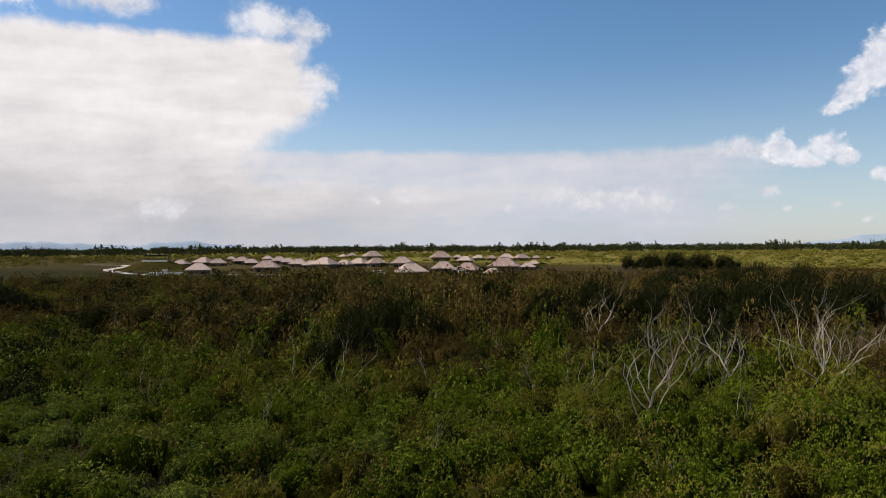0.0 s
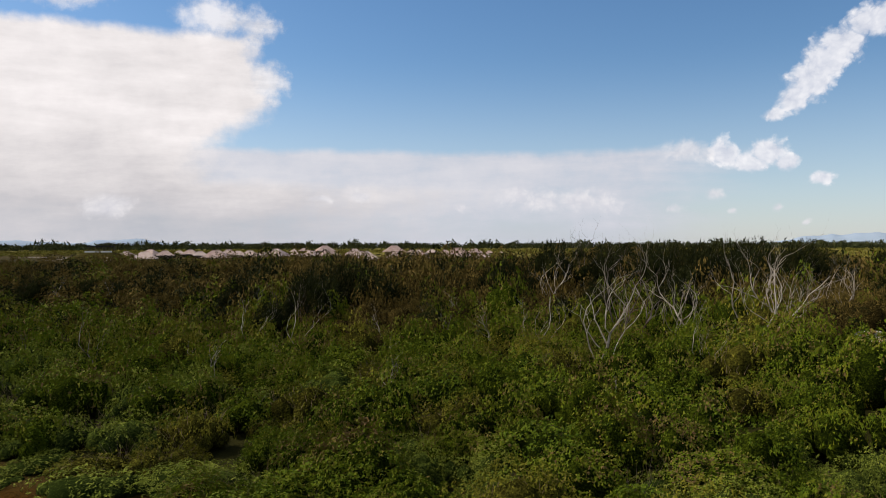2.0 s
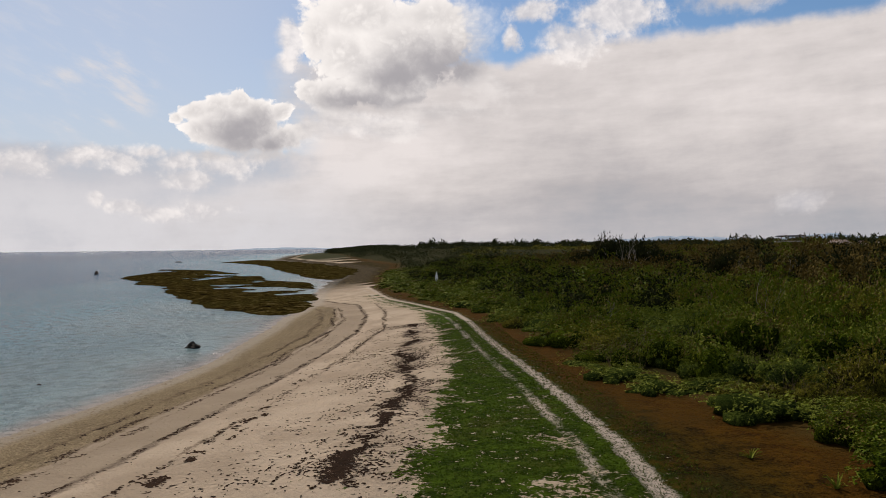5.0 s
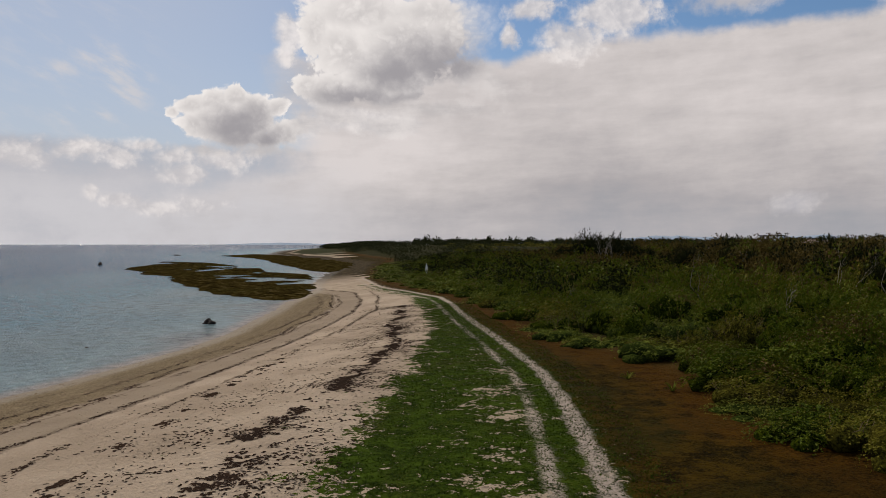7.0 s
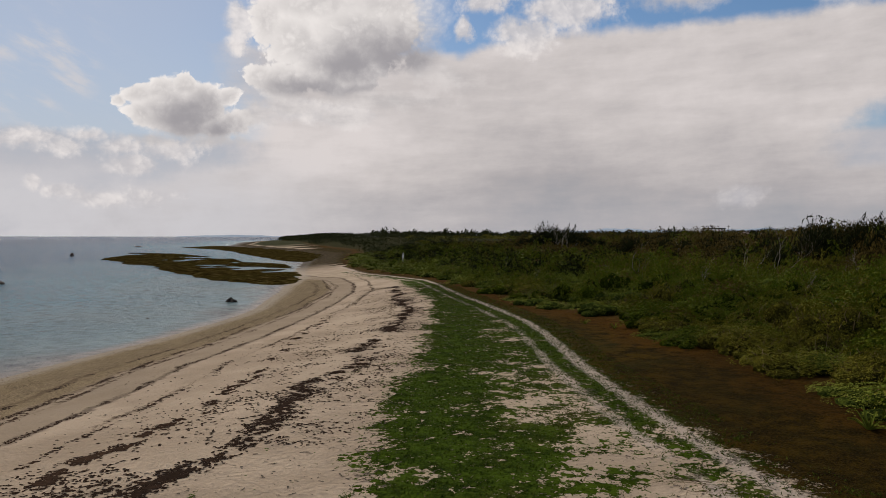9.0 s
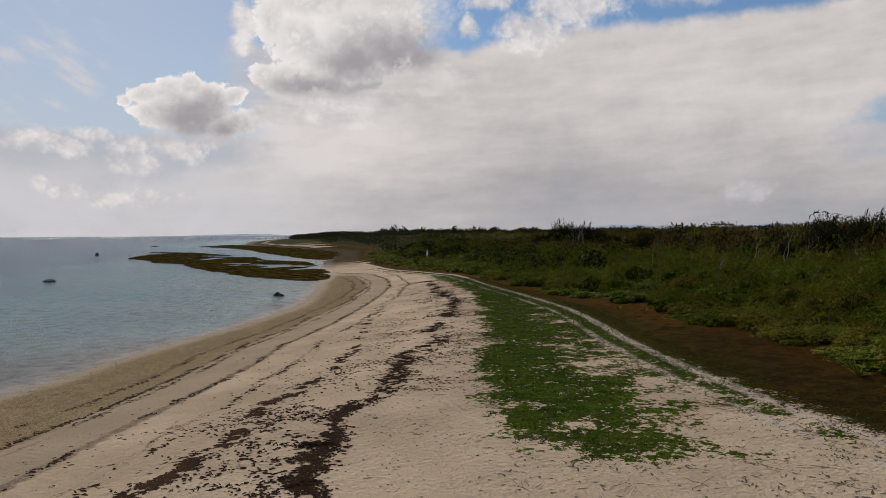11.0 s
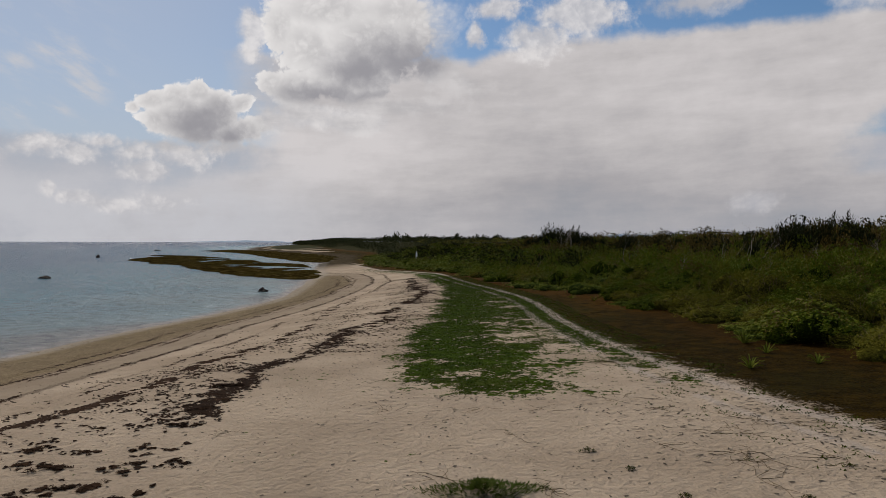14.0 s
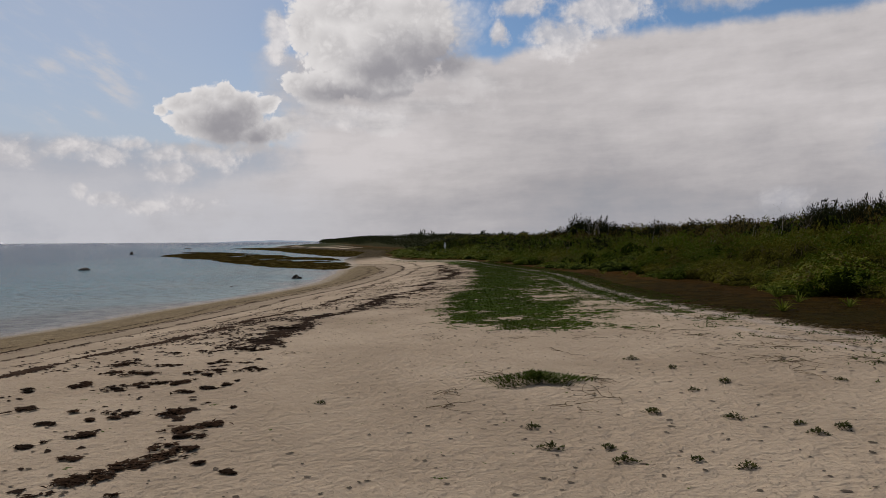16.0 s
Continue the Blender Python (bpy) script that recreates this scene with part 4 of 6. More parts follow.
for i in order:
    x, y, z, d = px[i], py[i], pz[i], pd[i]
    kind = kind_of(x, y, d, n1[i], n2[i])
    k = int(rng.integers(6))
    size = rng.uniform(0.62, 1.14) * (1 + 0.35 * n3[i])
    tall = np.interp(d, [0, 3, 10, 25, 45, 70], [0.50, 0.78, 1.1, 1.28, 1.45, 1.5]) * rng.uniform(0.62, 1.2) * (0.35 + 0.75 * size) * 1.15
    if d > 42:
        tall *= rng.uniform(0.85, 1.35) if bear[i] < 11 else rng.uniform(0.65, 1.05)
    if d < 5:
        size *= 1.2
    if kind == "pale":
        tall *= 0.8
    if far[i] > 80:
        size *= 1.4
        tall *= 0.5 if bear[i] > 48 else 1.05
    m = Matrix.Translation((x, y, z - 0.12 - max(0.0, 0.05 * (5 - d)))) @ Matrix.Rotation(rng.uniform(-0.7, 0.7), 4, "Z") @ Matrix.Diagonal((size, size, tall, 1))
    if made < 300:
        ob = tagged(new("shrub", (NEAR_MESH if made < 95 else MIDDLE_MESH)[kind, k]), KINDS[kind][1], "shrub", "scrub behind the beach")
        ob.matrix_world = m
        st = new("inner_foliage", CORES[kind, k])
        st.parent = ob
        if kind == "dry":
            st = tagged(new("twig_tangle", TWIGS[k]), kind="stuff")
            st.parent = ob
        made += 1
        continue
    mould = MOULDS[kind, k][3 if far[i] < 44 else 1 if far[i] < 62 else 2]
    pour(kind, *mould, m)
    core_v, core_f = DOMES[int(far[i] >= 62)]
    cores[kind][0].append(core_v @ np.array(m.to_3x3()).T + np.array(m.translation))
    cores[kind][1].append(core_f + core_n[kind])
    core_n[kind] += len(core_v)
for kind, (a, b) in mass.items():
    if a:
        ob = tagged(new("scrub", raw_mesh("scrub", np.concatenate(a), np.concatenate(b), KINDS[kind][0])), "dense %s coastal scrub covering the rising ground" % {"green": "green", "pale": "grey-green", "dry": "yellow-brown", "dark": "dark", "brown": "brown twiggy"}[kind], "scrub", kind="stuff")
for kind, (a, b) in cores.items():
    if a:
        tagged(new("scrub_inside", raw_mesh("scrub_inside", np.concatenate(a), np.concatenate(b), KINDS[kind][2], True)), "inner foliage of the dense scrub, with its shade put into the colour", "scrub", kind="stuff")


# ---- dead wood and ridge trees ----
def at_ground(x, y, sink=0.0):
    return Vector((x, y, float(land(np.array([x]), np.array([y]))[0]) - sink))


DEAD = [dead_tree(200 + k, h, n, lean) for k, (h, n, lean) in enumerate(((6.8, 4, 0.35), (8.0, 7, 0.6), (5.6, 2, 0.25), (3.0, 2, 0.3), (2.2, 1, 0.2), (8.2, 2, 0.2)))]
DEAD_AT = [(8.8, 49.8, 0, 1.15), (12.6, 55.6, 1, 0.92), (20.4, 53.0, 1, 0.92), (22.8, 54.0, 0, 1.0), (15.6, 55.5, 0, 0.75), (13.5, 45.4, 2, 0.66), (17.4, 58.0, 0, 0.9), (6.2, 55.0, 2, 0.9), (15.6, 82.0, 5, 1.1), (11.2, 76.0, 0, 0.9), (26.5, 58.0, 0, 0.7)]
DEAD_AT += [(5.5, 57.0, 2, 0.54), (3.0, 58.0, 3, 1.26), (-0.5, 60.5, 3, 1.17), (-16.3, 67.0, 2, 0.72), (-27.0, 62.0, 2, 0.78), (6.6, 40.5, 4, 1.08), (-80.0, 125.0, 1, 0.85),
           (-46.0, 101.0, 3, 1.3), (-41.0, 100.0, 3, 1.3), (-12.5, 74.0, 5, 0.7), (-90.0, 131.0, 2, 0.9), (-12.0, 64.0, 2, 0.84), (31.0, 60.0, 1, 0.6)]
r = random.Random(5)
for k in range(40):
    b, d = r.uniform(-34, 62), r.uniform(34, 80)
    DEAD_AT.append((-4 - math.sin(radians(b)) * d, 5.7 + math.cos(radians(b)) * d, r.choice((3, 3, 4, 4, 4)), r.uniform(0.7, 1.3)))
for x, y, k, size in DEAD_AT:
    if poly_dist(SCRUB, np.array([x]), np.array([y]))[0] < 6:
        continue
    ob = tagged(new("dead_shrub", DEAD[k]), "bare bleached dead shrub with forked grey stems, in the scrub" if k in (0, 1, 2, 5) else "thin bare grey snag sticking out of the scrub", "dead shrub", "dead wood in the scrub")
    ob.matrix_world = Matrix.Translation(at_ground(x, y, -0.5)) @ Matrix.Rotation(r.uniform(0, 6.28), 4, "Z") @ Matrix.Scale(size, 4)


def needle_cloud(seed, lumps, count, size):
    """Narrow leaves that sweep up and out over a heap of lumps."""
    r = np.random.default_rng(seed)
    lumps = np.array(lumps, float)
    area = lumps[:, 3] ** 1.5
    L = lumps[r.choice(len(lumps), count, p=area / area.sum())]
    d = r.normal(size=(count, 3))
    d /= np.linalg.norm(d, axis=1)[:, None]
    c = L[:, :3] + d * np.stack([L[:, 3], L[:, 3], L[:, 4]], 1) * r.uniform(0.55, 1.05, count)[:, None]
    a = d * 0.7 + np.array([0.15, 0, 0.75]) + r.normal(size=(count, 3)) * 0.35
    a /= np.linalg.norm(a, axis=1)[:, None]
    b = np.cross(a, r.normal(size=(count, 3)))
    b /= np.linalg.norm(b, axis=1)[:, None]
    s = size * r.uniform(0.6, 1.5, count)[:, None]
    v = np.stack([c - a * s - b * s * 0.3, c + a * s * 1.3, c - a * s + b * s * 0.3], 1).reshape(-1, 3)
    return v, np.arange(count * 3).reshape(-1, 3)


def ridge_tree(seed, height, stems, plume, leaves, bend):
    """Wind-bent tree: several stems under a dense crown with ragged upright sprays."""
    r = random.Random(seed)
    bm = bmesh.new()
    lumps = [(x + bend * height * 0.4, y, z + height * 0.16, rx, rz) for x, y, z, rx, rz in heap(seed, height * 0.46, height * 0.7, 11)]
    for k in range(stems):
        a, out = r.uniform(0, 6.28), r.uniform(0.1, 0.5)
        tips = []
        branch(bm, r, Vector((0.25 * math.cos(a), 0.25 * math.sin(a), -0.4)), Vector((math.cos(a) * out + bend, math.sin(a) * out, 1)), height * r.uniform(0.45, 0.72), height * 0.014, 1, tips)
        for p in tips:
            for f in (1.0, 0.88):
                s_ = plume * r.uniform(0.22, 0.42) * (1.7 - f)
                lumps.append((p.x * f, p.y * f, p.z * f + s_ * 0.5, s_, s_ * r.uniform(1.8, 3.2)))
    me = bpy.data.meshes.new("trunk")
    bm.to_mesh(me)
    bm.free()
    me.materials.append(M_BARK)
    v, f = needle_cloud(seed + 1, lumps, int(leaves * 1.9), 0.115 * (height / 4.5) ** 0.5)
    return me, raw_mesh("crown", v, f, M_DARK), core_mesh([(x, y, z + 0.1 * z, rx * 0.74, rz * 0.7) for x, y, z, rx, rz in lumps[:10]], "inner_foliage", U_DARK)


TREES = [ridge_tree(300 + k, h, m, s, n, b) for k, (h, m, s, n, b) in enumerate(((4.6, 5, 0.75, 1500, 0.12), (5.4, 6, 0.8, 1700, 0.22), (3.8, 5, 0.7, 1200, 0.1), (8.0, 7, 1.3, 2600, 0.15)))]
GROVE = [(68, 284, 3, 1.0), (73, 280, 3, 1.1), (78, 288, 3, 1.15), (83, 279, 3, 1.2), (88, 286, 3, 1.2), (93, 281, 3, 1.15), (98, 288, 3, 1.1), (103, 282, 3, 1.0), (109, 288, 3, 0.9)]
EAST_TREES = [(13.0, 82, 3, 1.0), (10.2, 81, 2, 1.15), (36, 132, 3, 0.85), (42, 138, 3, 0.91), (48, 136, 3, 0.91), (55, 140, 3, 0.98), (33, 122, 3, 0.78), (62, 137, 3, 0.98), (46, 126, 3, 0.85)]
NEAR_TREES = [(17.5, 80, 1, 1.19), (20, 84, 3, 0.88), (22, 78, 1, 1.23), (25, 82, 3, 0.93), (27, 77, 1, 1.29), (29.5, 82, 3, 0.93), (32, 78, 1, 1.34), (35, 83, 3, 0.95), (38, 78, 1, 1.29), (41, 84, 3, 0.91), (24, 74, 0, 1.34), (29, 73, 0, 1.34), (34, 75, 2, 1.49), (46, 88, 3, 0.83), (51, 82, 1, 1.23)]
RIDGE_TREES = [(-92, 135, 1, 1.8), (-95, 137, 2, 1.8), (-86, 134, 0, 1.75), (-82, 131, 0, 1.7), (-78, 129, 2, 1.75), (-75, 127, 2, 1.5), (-101, 139, 2, 1.5), (-70, 124, 2, 1.3), (-98, 138, 2, 1.2), (-104, 140, 2, 1.1), (-110, 142, 2, 1.0), (-44, 103, 2, 1.3), (-48, 105, 2, 1.15), (-40, 102, 2, 1.2), (-35, 99, 2, 1.1), (-52, 108, 2, 0.9),
           (-12, 75, 1, 1.3), (-10.4, 84, 0, 1.5), (-7.5, 82, 0, 1.5), (-13.5, 83, 0, 1.4), (-5, 80, 2, 1.3), (-19.5, 87, 2, 1.1), (-23, 89, 2, 1.0), (-27, 92, 2, 0.95)]
TREE_AT = GROVE + EAST_TREES + NEAR_TREES + RIDGE_TREES
for k in range(36):
    b, d = (r.uniform(-38, -8) if k % 3 else r.uniform(-8, 58)), r.uniform(60, 110)
    TREE_AT.append((-4 - math.sin(radians(b)) * d, 5.7 + math.cos(radians(b)) * d, r.choice((0, 1, 2)), r.uniform(0.7, 1.15)))
for x, y, k, size in TREE_AT:
    d = poly_dist(SCRUB, np.array([x]), np.array([y]))[0]
    if d < 30:
        continue
    ob = tagged(new("tree", TREES[k][0]), "dark wind-bent coastal tree with bare lower limbs, on the ridge", "tree", "trees along the ridge")
    ob.matrix_world = Matrix.Translation(at_ground(x, y)) @ Matrix.Rotation(r.uniform(-0.6, 0.6), 4, "Z") @ Matrix.Scale(size, 4)
    crown = new("crown", TREES[k][1])
    crown.parent = ob
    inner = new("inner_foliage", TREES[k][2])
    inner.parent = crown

# ---- heath and tree line far inland ----
ROAD_WEST = [(-100, 262), (-112, 270), (-122, 279), (-133, 297), (-150, 325), (-163, 353), (-174, 390), (-186, 430), (-200, 455), (-232, 470)]
ROAD_DRIVE = [(-120, 279), (-96, 268), (-70, 268), (-40, 270), (-26, 262)]
FINE_BLOB = [tuft_cloud(440 + k, heap(460 + k, 2.2, 1.9, 6), 60, 3, 0.14, 0.42, 0.5, 0.5, 0.3) for k in range(4)]
BLOB = [tuft_cloud(400 + k, heap(420 + k, 2.2, 2.2, 5), 22, 3, 0.42, 0.7, 0.5, 0.5, 0.3) for k in range(4)]


def far_mass(name, rows, mat, label, mould=BLOB):
    vs, fs, n = [], [], 0
    for x, y, z, sx, sz, k in rows:
        v, f = mould[k]
        vs.append(v * np.array([sx, sx, sz]) + np.array([x, y, z]))
        fs.append(f + n)
        n += len(v)
    tagged(new(name, raw_mesh(name, np.concatenate(vs), np.concatenate(fs), mat)), label, "scrub", kind="stuff")


def inland(n, lo, hi, b0, b1, gap=0.0):
    """Random places by bearing and distance."""
    b, d = np.radians(rng.uniform(b0, b1, n)), np.sqrt(rng.uniform(lo * lo, hi * hi, n))
    x, y = -4 - np.sin(b) * d, 5.7 + np.cos(b) * d
    s = poly_dist(SCRUB, x, y)
    return x[s > gap], y[s > gap], d[s > gap]


def in_village(x, y):
    return (x > -185) & (x < 85) & (y > 240) & (y < 600)


x, y, d = inland(5200, 120, 330, -42, 75, 100)
ok = (soft_noise(x, y, 0.012, 2.0) > -0.25) & ~(in_village(x, y) & (rng.random(len(x)) < 0.8)) & (np.abs(poly_dist(ROAD_WEST, x, y)) > 7) & (np.abs(poly_dist(ROAD_DRIVE, x, y)) > 6) & ~((x > -215) & (x < -90) & (y > 195))
x, y = x[ok], y[ok]
far_mass("heath", [(a, b, c, rng.uniform(0.5, 1.3), rng.uniform(0.35, 0.9), int(rng.integers(4))) for a, b, c in zip(x, y, land(x, y))], M_BROWN, "low brown heath scrub over flat land")
x, y, d = inland(2600, 330, 950, -42, 46, 8)
ok = ~(in_village(x, y) & (rng.random(len(x)) < 0.75)) & ~((x > -240) & (x < -90) & (y < 500))
x, y = x[ok], y[ok]
far_mass("far_scrub", [(a, b, c, rng.uniform(0.9, 2.4), rng.uniform(0.4, 1.3), int(rng.integers(4))) for a, b, c in zip(x, y, land(x, y))], M_HEATH, "yellow-green scrub spreading over far flat land")
x, y, d = inland(1800, 900, 1500, -44, 49, 6)
far_mass("far_wood", [(a, b, c, rng.uniform(2.0, 4.2), rng.uniform(2.2, 4.6) * (1.4 if rng.random() < 0.12 else 1.0), int(rng.integers(4))) for a, b, c in zip(x, y, land(x, y))], M_WOOD, "dark low wood closing the plain")
# wood along the far shore and the cape
x, y, d = inland(2600, 200, 1250, 40, 66, 3)
ok = poly_dist(SCRUB, x, y) < 90
x, y, d = x[ok], y[ok], d[ok]
u, w = rng.uniform(0, 1, 260), rng.uniform(3, 60, 260)
x, y = np.concatenate([x, -700 - 265 * u + 0.59 * w]), np.concatenate([y, 470 + 195 * u + 0.8 * w])
d = np.hypot(x + 4, y - 5.7)
far_mass("shore_wood", [(a, b, c, rng.uniform(0.8, 1.5) * (1 + e / 600), rng.uniform(0.6, 1.25) * (1 + e / 700), int(rng.integers(4))) for a, b, c, e in zip(x, y, land(x, y), d)], M_WOOD, "dark green wood along the far shore", FINE_BLOB)


def hill(name, b0, b1, dist, height, seed, label):
    """A long far ridge with depth."""
    n, rows = 60, 5
    vs, fs = [], []
    for i in range(n + 1):
        b = radians(b0 + (b1 - b0) * i / n)
        fall = math.sin(math.pi * i / n) ** 0.6
        h = height * fall * (0.65 + 0.2 * noise.fractal(Vector((i * 0.09, seed, 0)), 0.9, 2.0, 4))
        for j in range(rows):
            q = j / (rows - 1)
            d = dist + 260 * (q - 0.5)
            vs.append((-math.sin(b) * d, math.cos(b) * d, -2 + max(h, 0.5) * math.sin(math.pi * q) + (12 if q == 0.5 else 0) * 0))
    for i in range(n):
        for j in range(rows - 1):
            k = i * rows + j
            fs.append((k, k + 1, k + rows + 1, k + rows))
    return tagged(new(name, raw_mesh(name, vs, fs, M_HILL, True)), label, "hills", kind="structure")


# far land, its haze carried by the material's colour
hill("backdrop_hills_north_west", 21, 36, 4500, 85, 3.0, "hills beyond the plain, pale blue from painted haze")
hill("backdrop_hills_west", 14.5, 24.5, 4400, 84, 1.0, "faint hills beyond the plain, blue from painted haze")
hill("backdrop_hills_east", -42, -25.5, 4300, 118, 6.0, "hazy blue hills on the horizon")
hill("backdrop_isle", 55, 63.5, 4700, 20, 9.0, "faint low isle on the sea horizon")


# ---- village ----
def box(bm, x0, x1, y0, y1, z0, z1):
    v = [bm.verts.new((x, y, z)) for z in (z0, z1) for x, y in ((x0, y0), (x1, y0), (x1, y1), (x0, y1))]
    for f in ((3, 2, 1, 0), (4, 5, 6, 7), (0, 1, 5, 4), (1, 2, 6, 5), (2, 3, 7, 6), (3, 0, 4, 7)):
        bm.faces.new([v[i] for i in f])


def villa():
    """Low house under a hipped tile roof, 10 m across."""
    root = new("villa")
    bm = bmesh.new()
    box(bm, -4.0, 4.0, -3.2, 3.2, -0.4, 2.5)
    part("wall", bm, M_WALL, root)
    bm = bmesh.new()
    rows = ((-5.0, -4.2, 2.30), (-5.0, -4.2, 2.52), (-4.3, -3.5, 2.85), (-1.4, -0.12, 4.55))
    rings = []
    for x, y, z in rows:
        rings.append([bm.verts.new(p) for p in ((x, y, z), (-x, y, z), (-x, -y, z), (x, -y, z))])
    for a, b in zip(rings[:-1], rings[1:]):
        for k in range(4):
            bm.faces.new((a[k], a[(k + 1) % 4], b[(k + 1) % 4], b[k]))
    bm.faces.new(rings[-1])
    bm.faces.new(rings[0][::-1])
    roof = part("roof", bm, M_ROOF, root, "hipped roof of pinkish clay tiles")
    bm = bmesh.new()
    box(bm, -1.5, 1.5, -0.16, 0.16, 4.5, 4.72)
    part("ridge_cap", bm, M_ROOF, roof)
    for x in (-2.4, 2.4):
        bm = bmesh.new()
        box(bm, x - 0.8, x + 0.8, -3.26, -3.18, 0.7, 1.9)
        part("window", bm, M_GLASS, root)
    bm = bmesh.new()
    box(bm, -0.5, 0.5, -3.27, -3.18, -0.1, 2.0)
    part("door", bm, M_BARK, root)
    for x in (-4.7, 4.7):
        bm = bmesh.new()
        box(bm, x - 0.09, x + 0.09, -3.95, -3.77, -0.4, 2.4)
        part("post", bm, M_BARK, root)
    return tagged(root, "low villa with a hipped pinkish tile roof", "house", "villas of the resort")


VILLAS_WEST = [(-157, 411, 7.3), (-150, 414, 8.8), (-144, 435, 11), (-132, 423, 9.7), (-96, 281, 9.2), (-166, 568, 7.9), (-133, 477, 10.3), (-116, 435, 8.7), (-77, 310, 10.9),
               (-138, 568, 8.7), (-109, 477, 10.3), (-97, 448, 9), (-79, 390, 9.9), (-69, 371, 8.5), (-61, 362, 12), (-54, 382, 8.7), (-48, 396, 9.9), (-38, 388, 10.5), (-24, 380, 11.7), (-14, 248, 10.4)]
VILLAS_EAST = [(-91, 653, 8), (-88, 692, 9.6), (-59, 590, 15), (-4, 510, 15), (9, 568, 7.9), (-3, 292, 10), (6, 276, 9.5), (11, 448, 9.6), (23, 528, 8.9), (32, 520, 8.1), (40, 493, 11.4),
               (52, 510, 10.2), (67, 547, 6.3), (76, 547, 4.6), (22, 303, 12.8), (14, 257, 6.3), (34, 323, 7.2), (44, 380, 6.4)]
first = villa()
for i, (x, y, w) in enumerate(VILLAS_WEST + VILLAS_EAST):
    m = Matrix.Translation(at_ground(x, y)) @ Matrix.Rotation(r.uniform(-0.5, 0.5), 4, "Z")
    ob = first if i == 0 else copy_thing(first, m)
    ob.matrix_basis = m @ Matrix.Translation((0, 0, -0.13 * w)) @ Matrix.Diagonal((w / 10.0, w / 10.0, w / 7.8, 1))


def strip(name, line, width, mat, lift, label):
    vs, fs = [], []
    pts = [Vector(p) for p in line]
    for i, p in enumerate(pts):
        d = (pts[min(i + 1, len(pts) - 1)] - pts[max(i - 1, 0)]).normalized()
        n = Vector((-d.y, d.x))
        for k in (-0.5, 0.5):
            q = p + n * width * k
            vs.append((q.x, q.y, float(land(np.array([q.x]), np.array([q.y]))[0]) + lift))
    for i in range(len(pts) - 1):
        fs.append((2 * i, 2 * i + 1, 2 * i + 3, 2 * i + 2))
    return tagged(new(name, raw_mesh(name, vs, fs, mat)), label, "road", kind="structure")


strip("road_1", ROAD_WEST, 4.5, M_ROAD, 0.12, "pale coral gravel road bending through the heath")
strip("road_2", ROAD_DRIVE, 4.0, M_ROAD, 0.12, "pale gravel drive in front of the villas")


def pavilion(x, y):
    root = new("pavilion")
    base = at_ground(x, y)
    root.location = (x, y, 10.0)
    bm = bmesh.new()
    bmesh.ops.create_cone(bm, cap_ends=True, segments=24, radius1=19, radius2=6.5, depth=10.0 - base.z + 0.3, matrix=Matrix.Translation((0, 0, -(10.0 - base.z + 0.3) / 2)))
    part("mound", bm, M_TERRACE, root, "grassy brown mound")
    bm = bmesh.new()
    box(bm, -5.4, 5.4, -2.3, 2.3, 2.6, 3.2)
    part("roof", bm, M_TYRE, root)
    for px_ in (-4.8, -1.6, 1.6, 4.8):
        for py_ in (-1.9, 1.9):
            bm = bmesh.new()
            box(bm, px_ - 0.12, px_ + 0.12, py_ - 0.12, py_ + 0.12, 0.0, 3.0)
            part("post", bm, M_BARK, root)
    bm = bmesh.new()
    box(bm, -6.0, 6.0, -3.2, -2.5, -0.3, 0.7)
    part("parapet", bm, M_WHITE, root, "pale concrete parapet")
    tagged(root, "dark timber open pavilion with a flat roof", "pavilion")


M_TERRACE = plain("mown_brown_grass", (0.030, 0.027, 0.008), (0.062, 0.050, 0.014), 0.8, 1.0, 0.0, 0.2)
pavilion(-141, 356)


def car(x, y, turn, mat, label):
    root = new("car")
    root.matrix_world = Matrix.Translation(at_ground(x, y, -0.14)) @ Matrix.Rotation(turn, 4, "Z")
    bm = bmesh.new()
    box(bm, -2.1, 2.1, -0.85, 0.85, 0.3, 1.0)
    box(bm, -1.9, 1.0, -0.78, 0.78, 1.0, 1.75)
    body = part("body", bm, mat, root)
    bm = bmesh.new()
    box(bm, -1.75, 0.85, -0.81, 0.81, 1.12, 1.55)
    part("window", bm, M_GLASS, body)
    for wx in (-1.35, 1.35):
        for wy in (-0.82, 0.82):
            bm = bmesh.new()
            bmesh.ops.create_cone(bm, cap_ends=True, segments=14, radius1=0.32, radius2=0.32, depth=0.2, matrix=Matrix.Translation((wx, wy, 0.32)) @ Matrix.Rotation(math.pi / 2, 4, "X"))
            part("wheel", bm, M_TYRE, root)
    tagged(root, label, "car")


car(-26, 262, 0.2, M_WHITE, "white van parked in front of the villas")
car(4, 262, 0.6, M_WHITE, "small white car parked beside a villa")


def pole(x, y, h):
    bm = bmesh.new()
    tube(bm, [Vector((0, 0, -0.5)), Vector((0, 0, h * 0.5)), Vector((0, 0, h))], [0.14, 0.12, 0.09], 6)
    box(bm, -0.9, 0.9, -0.05, 0.05, h - 0.7, h - 0.55)
    me = bpy.data.meshes.new("utility_pole")
    bm.to_mesh(me)
    bm.free()
    me.materials.append(M_BARK)
    ob = tagged(new("utility_pole", me), "thin grey utility pole with a crossarm, on the heath", "pole", "utility poles")
    ob.location = at_ground(x, y)


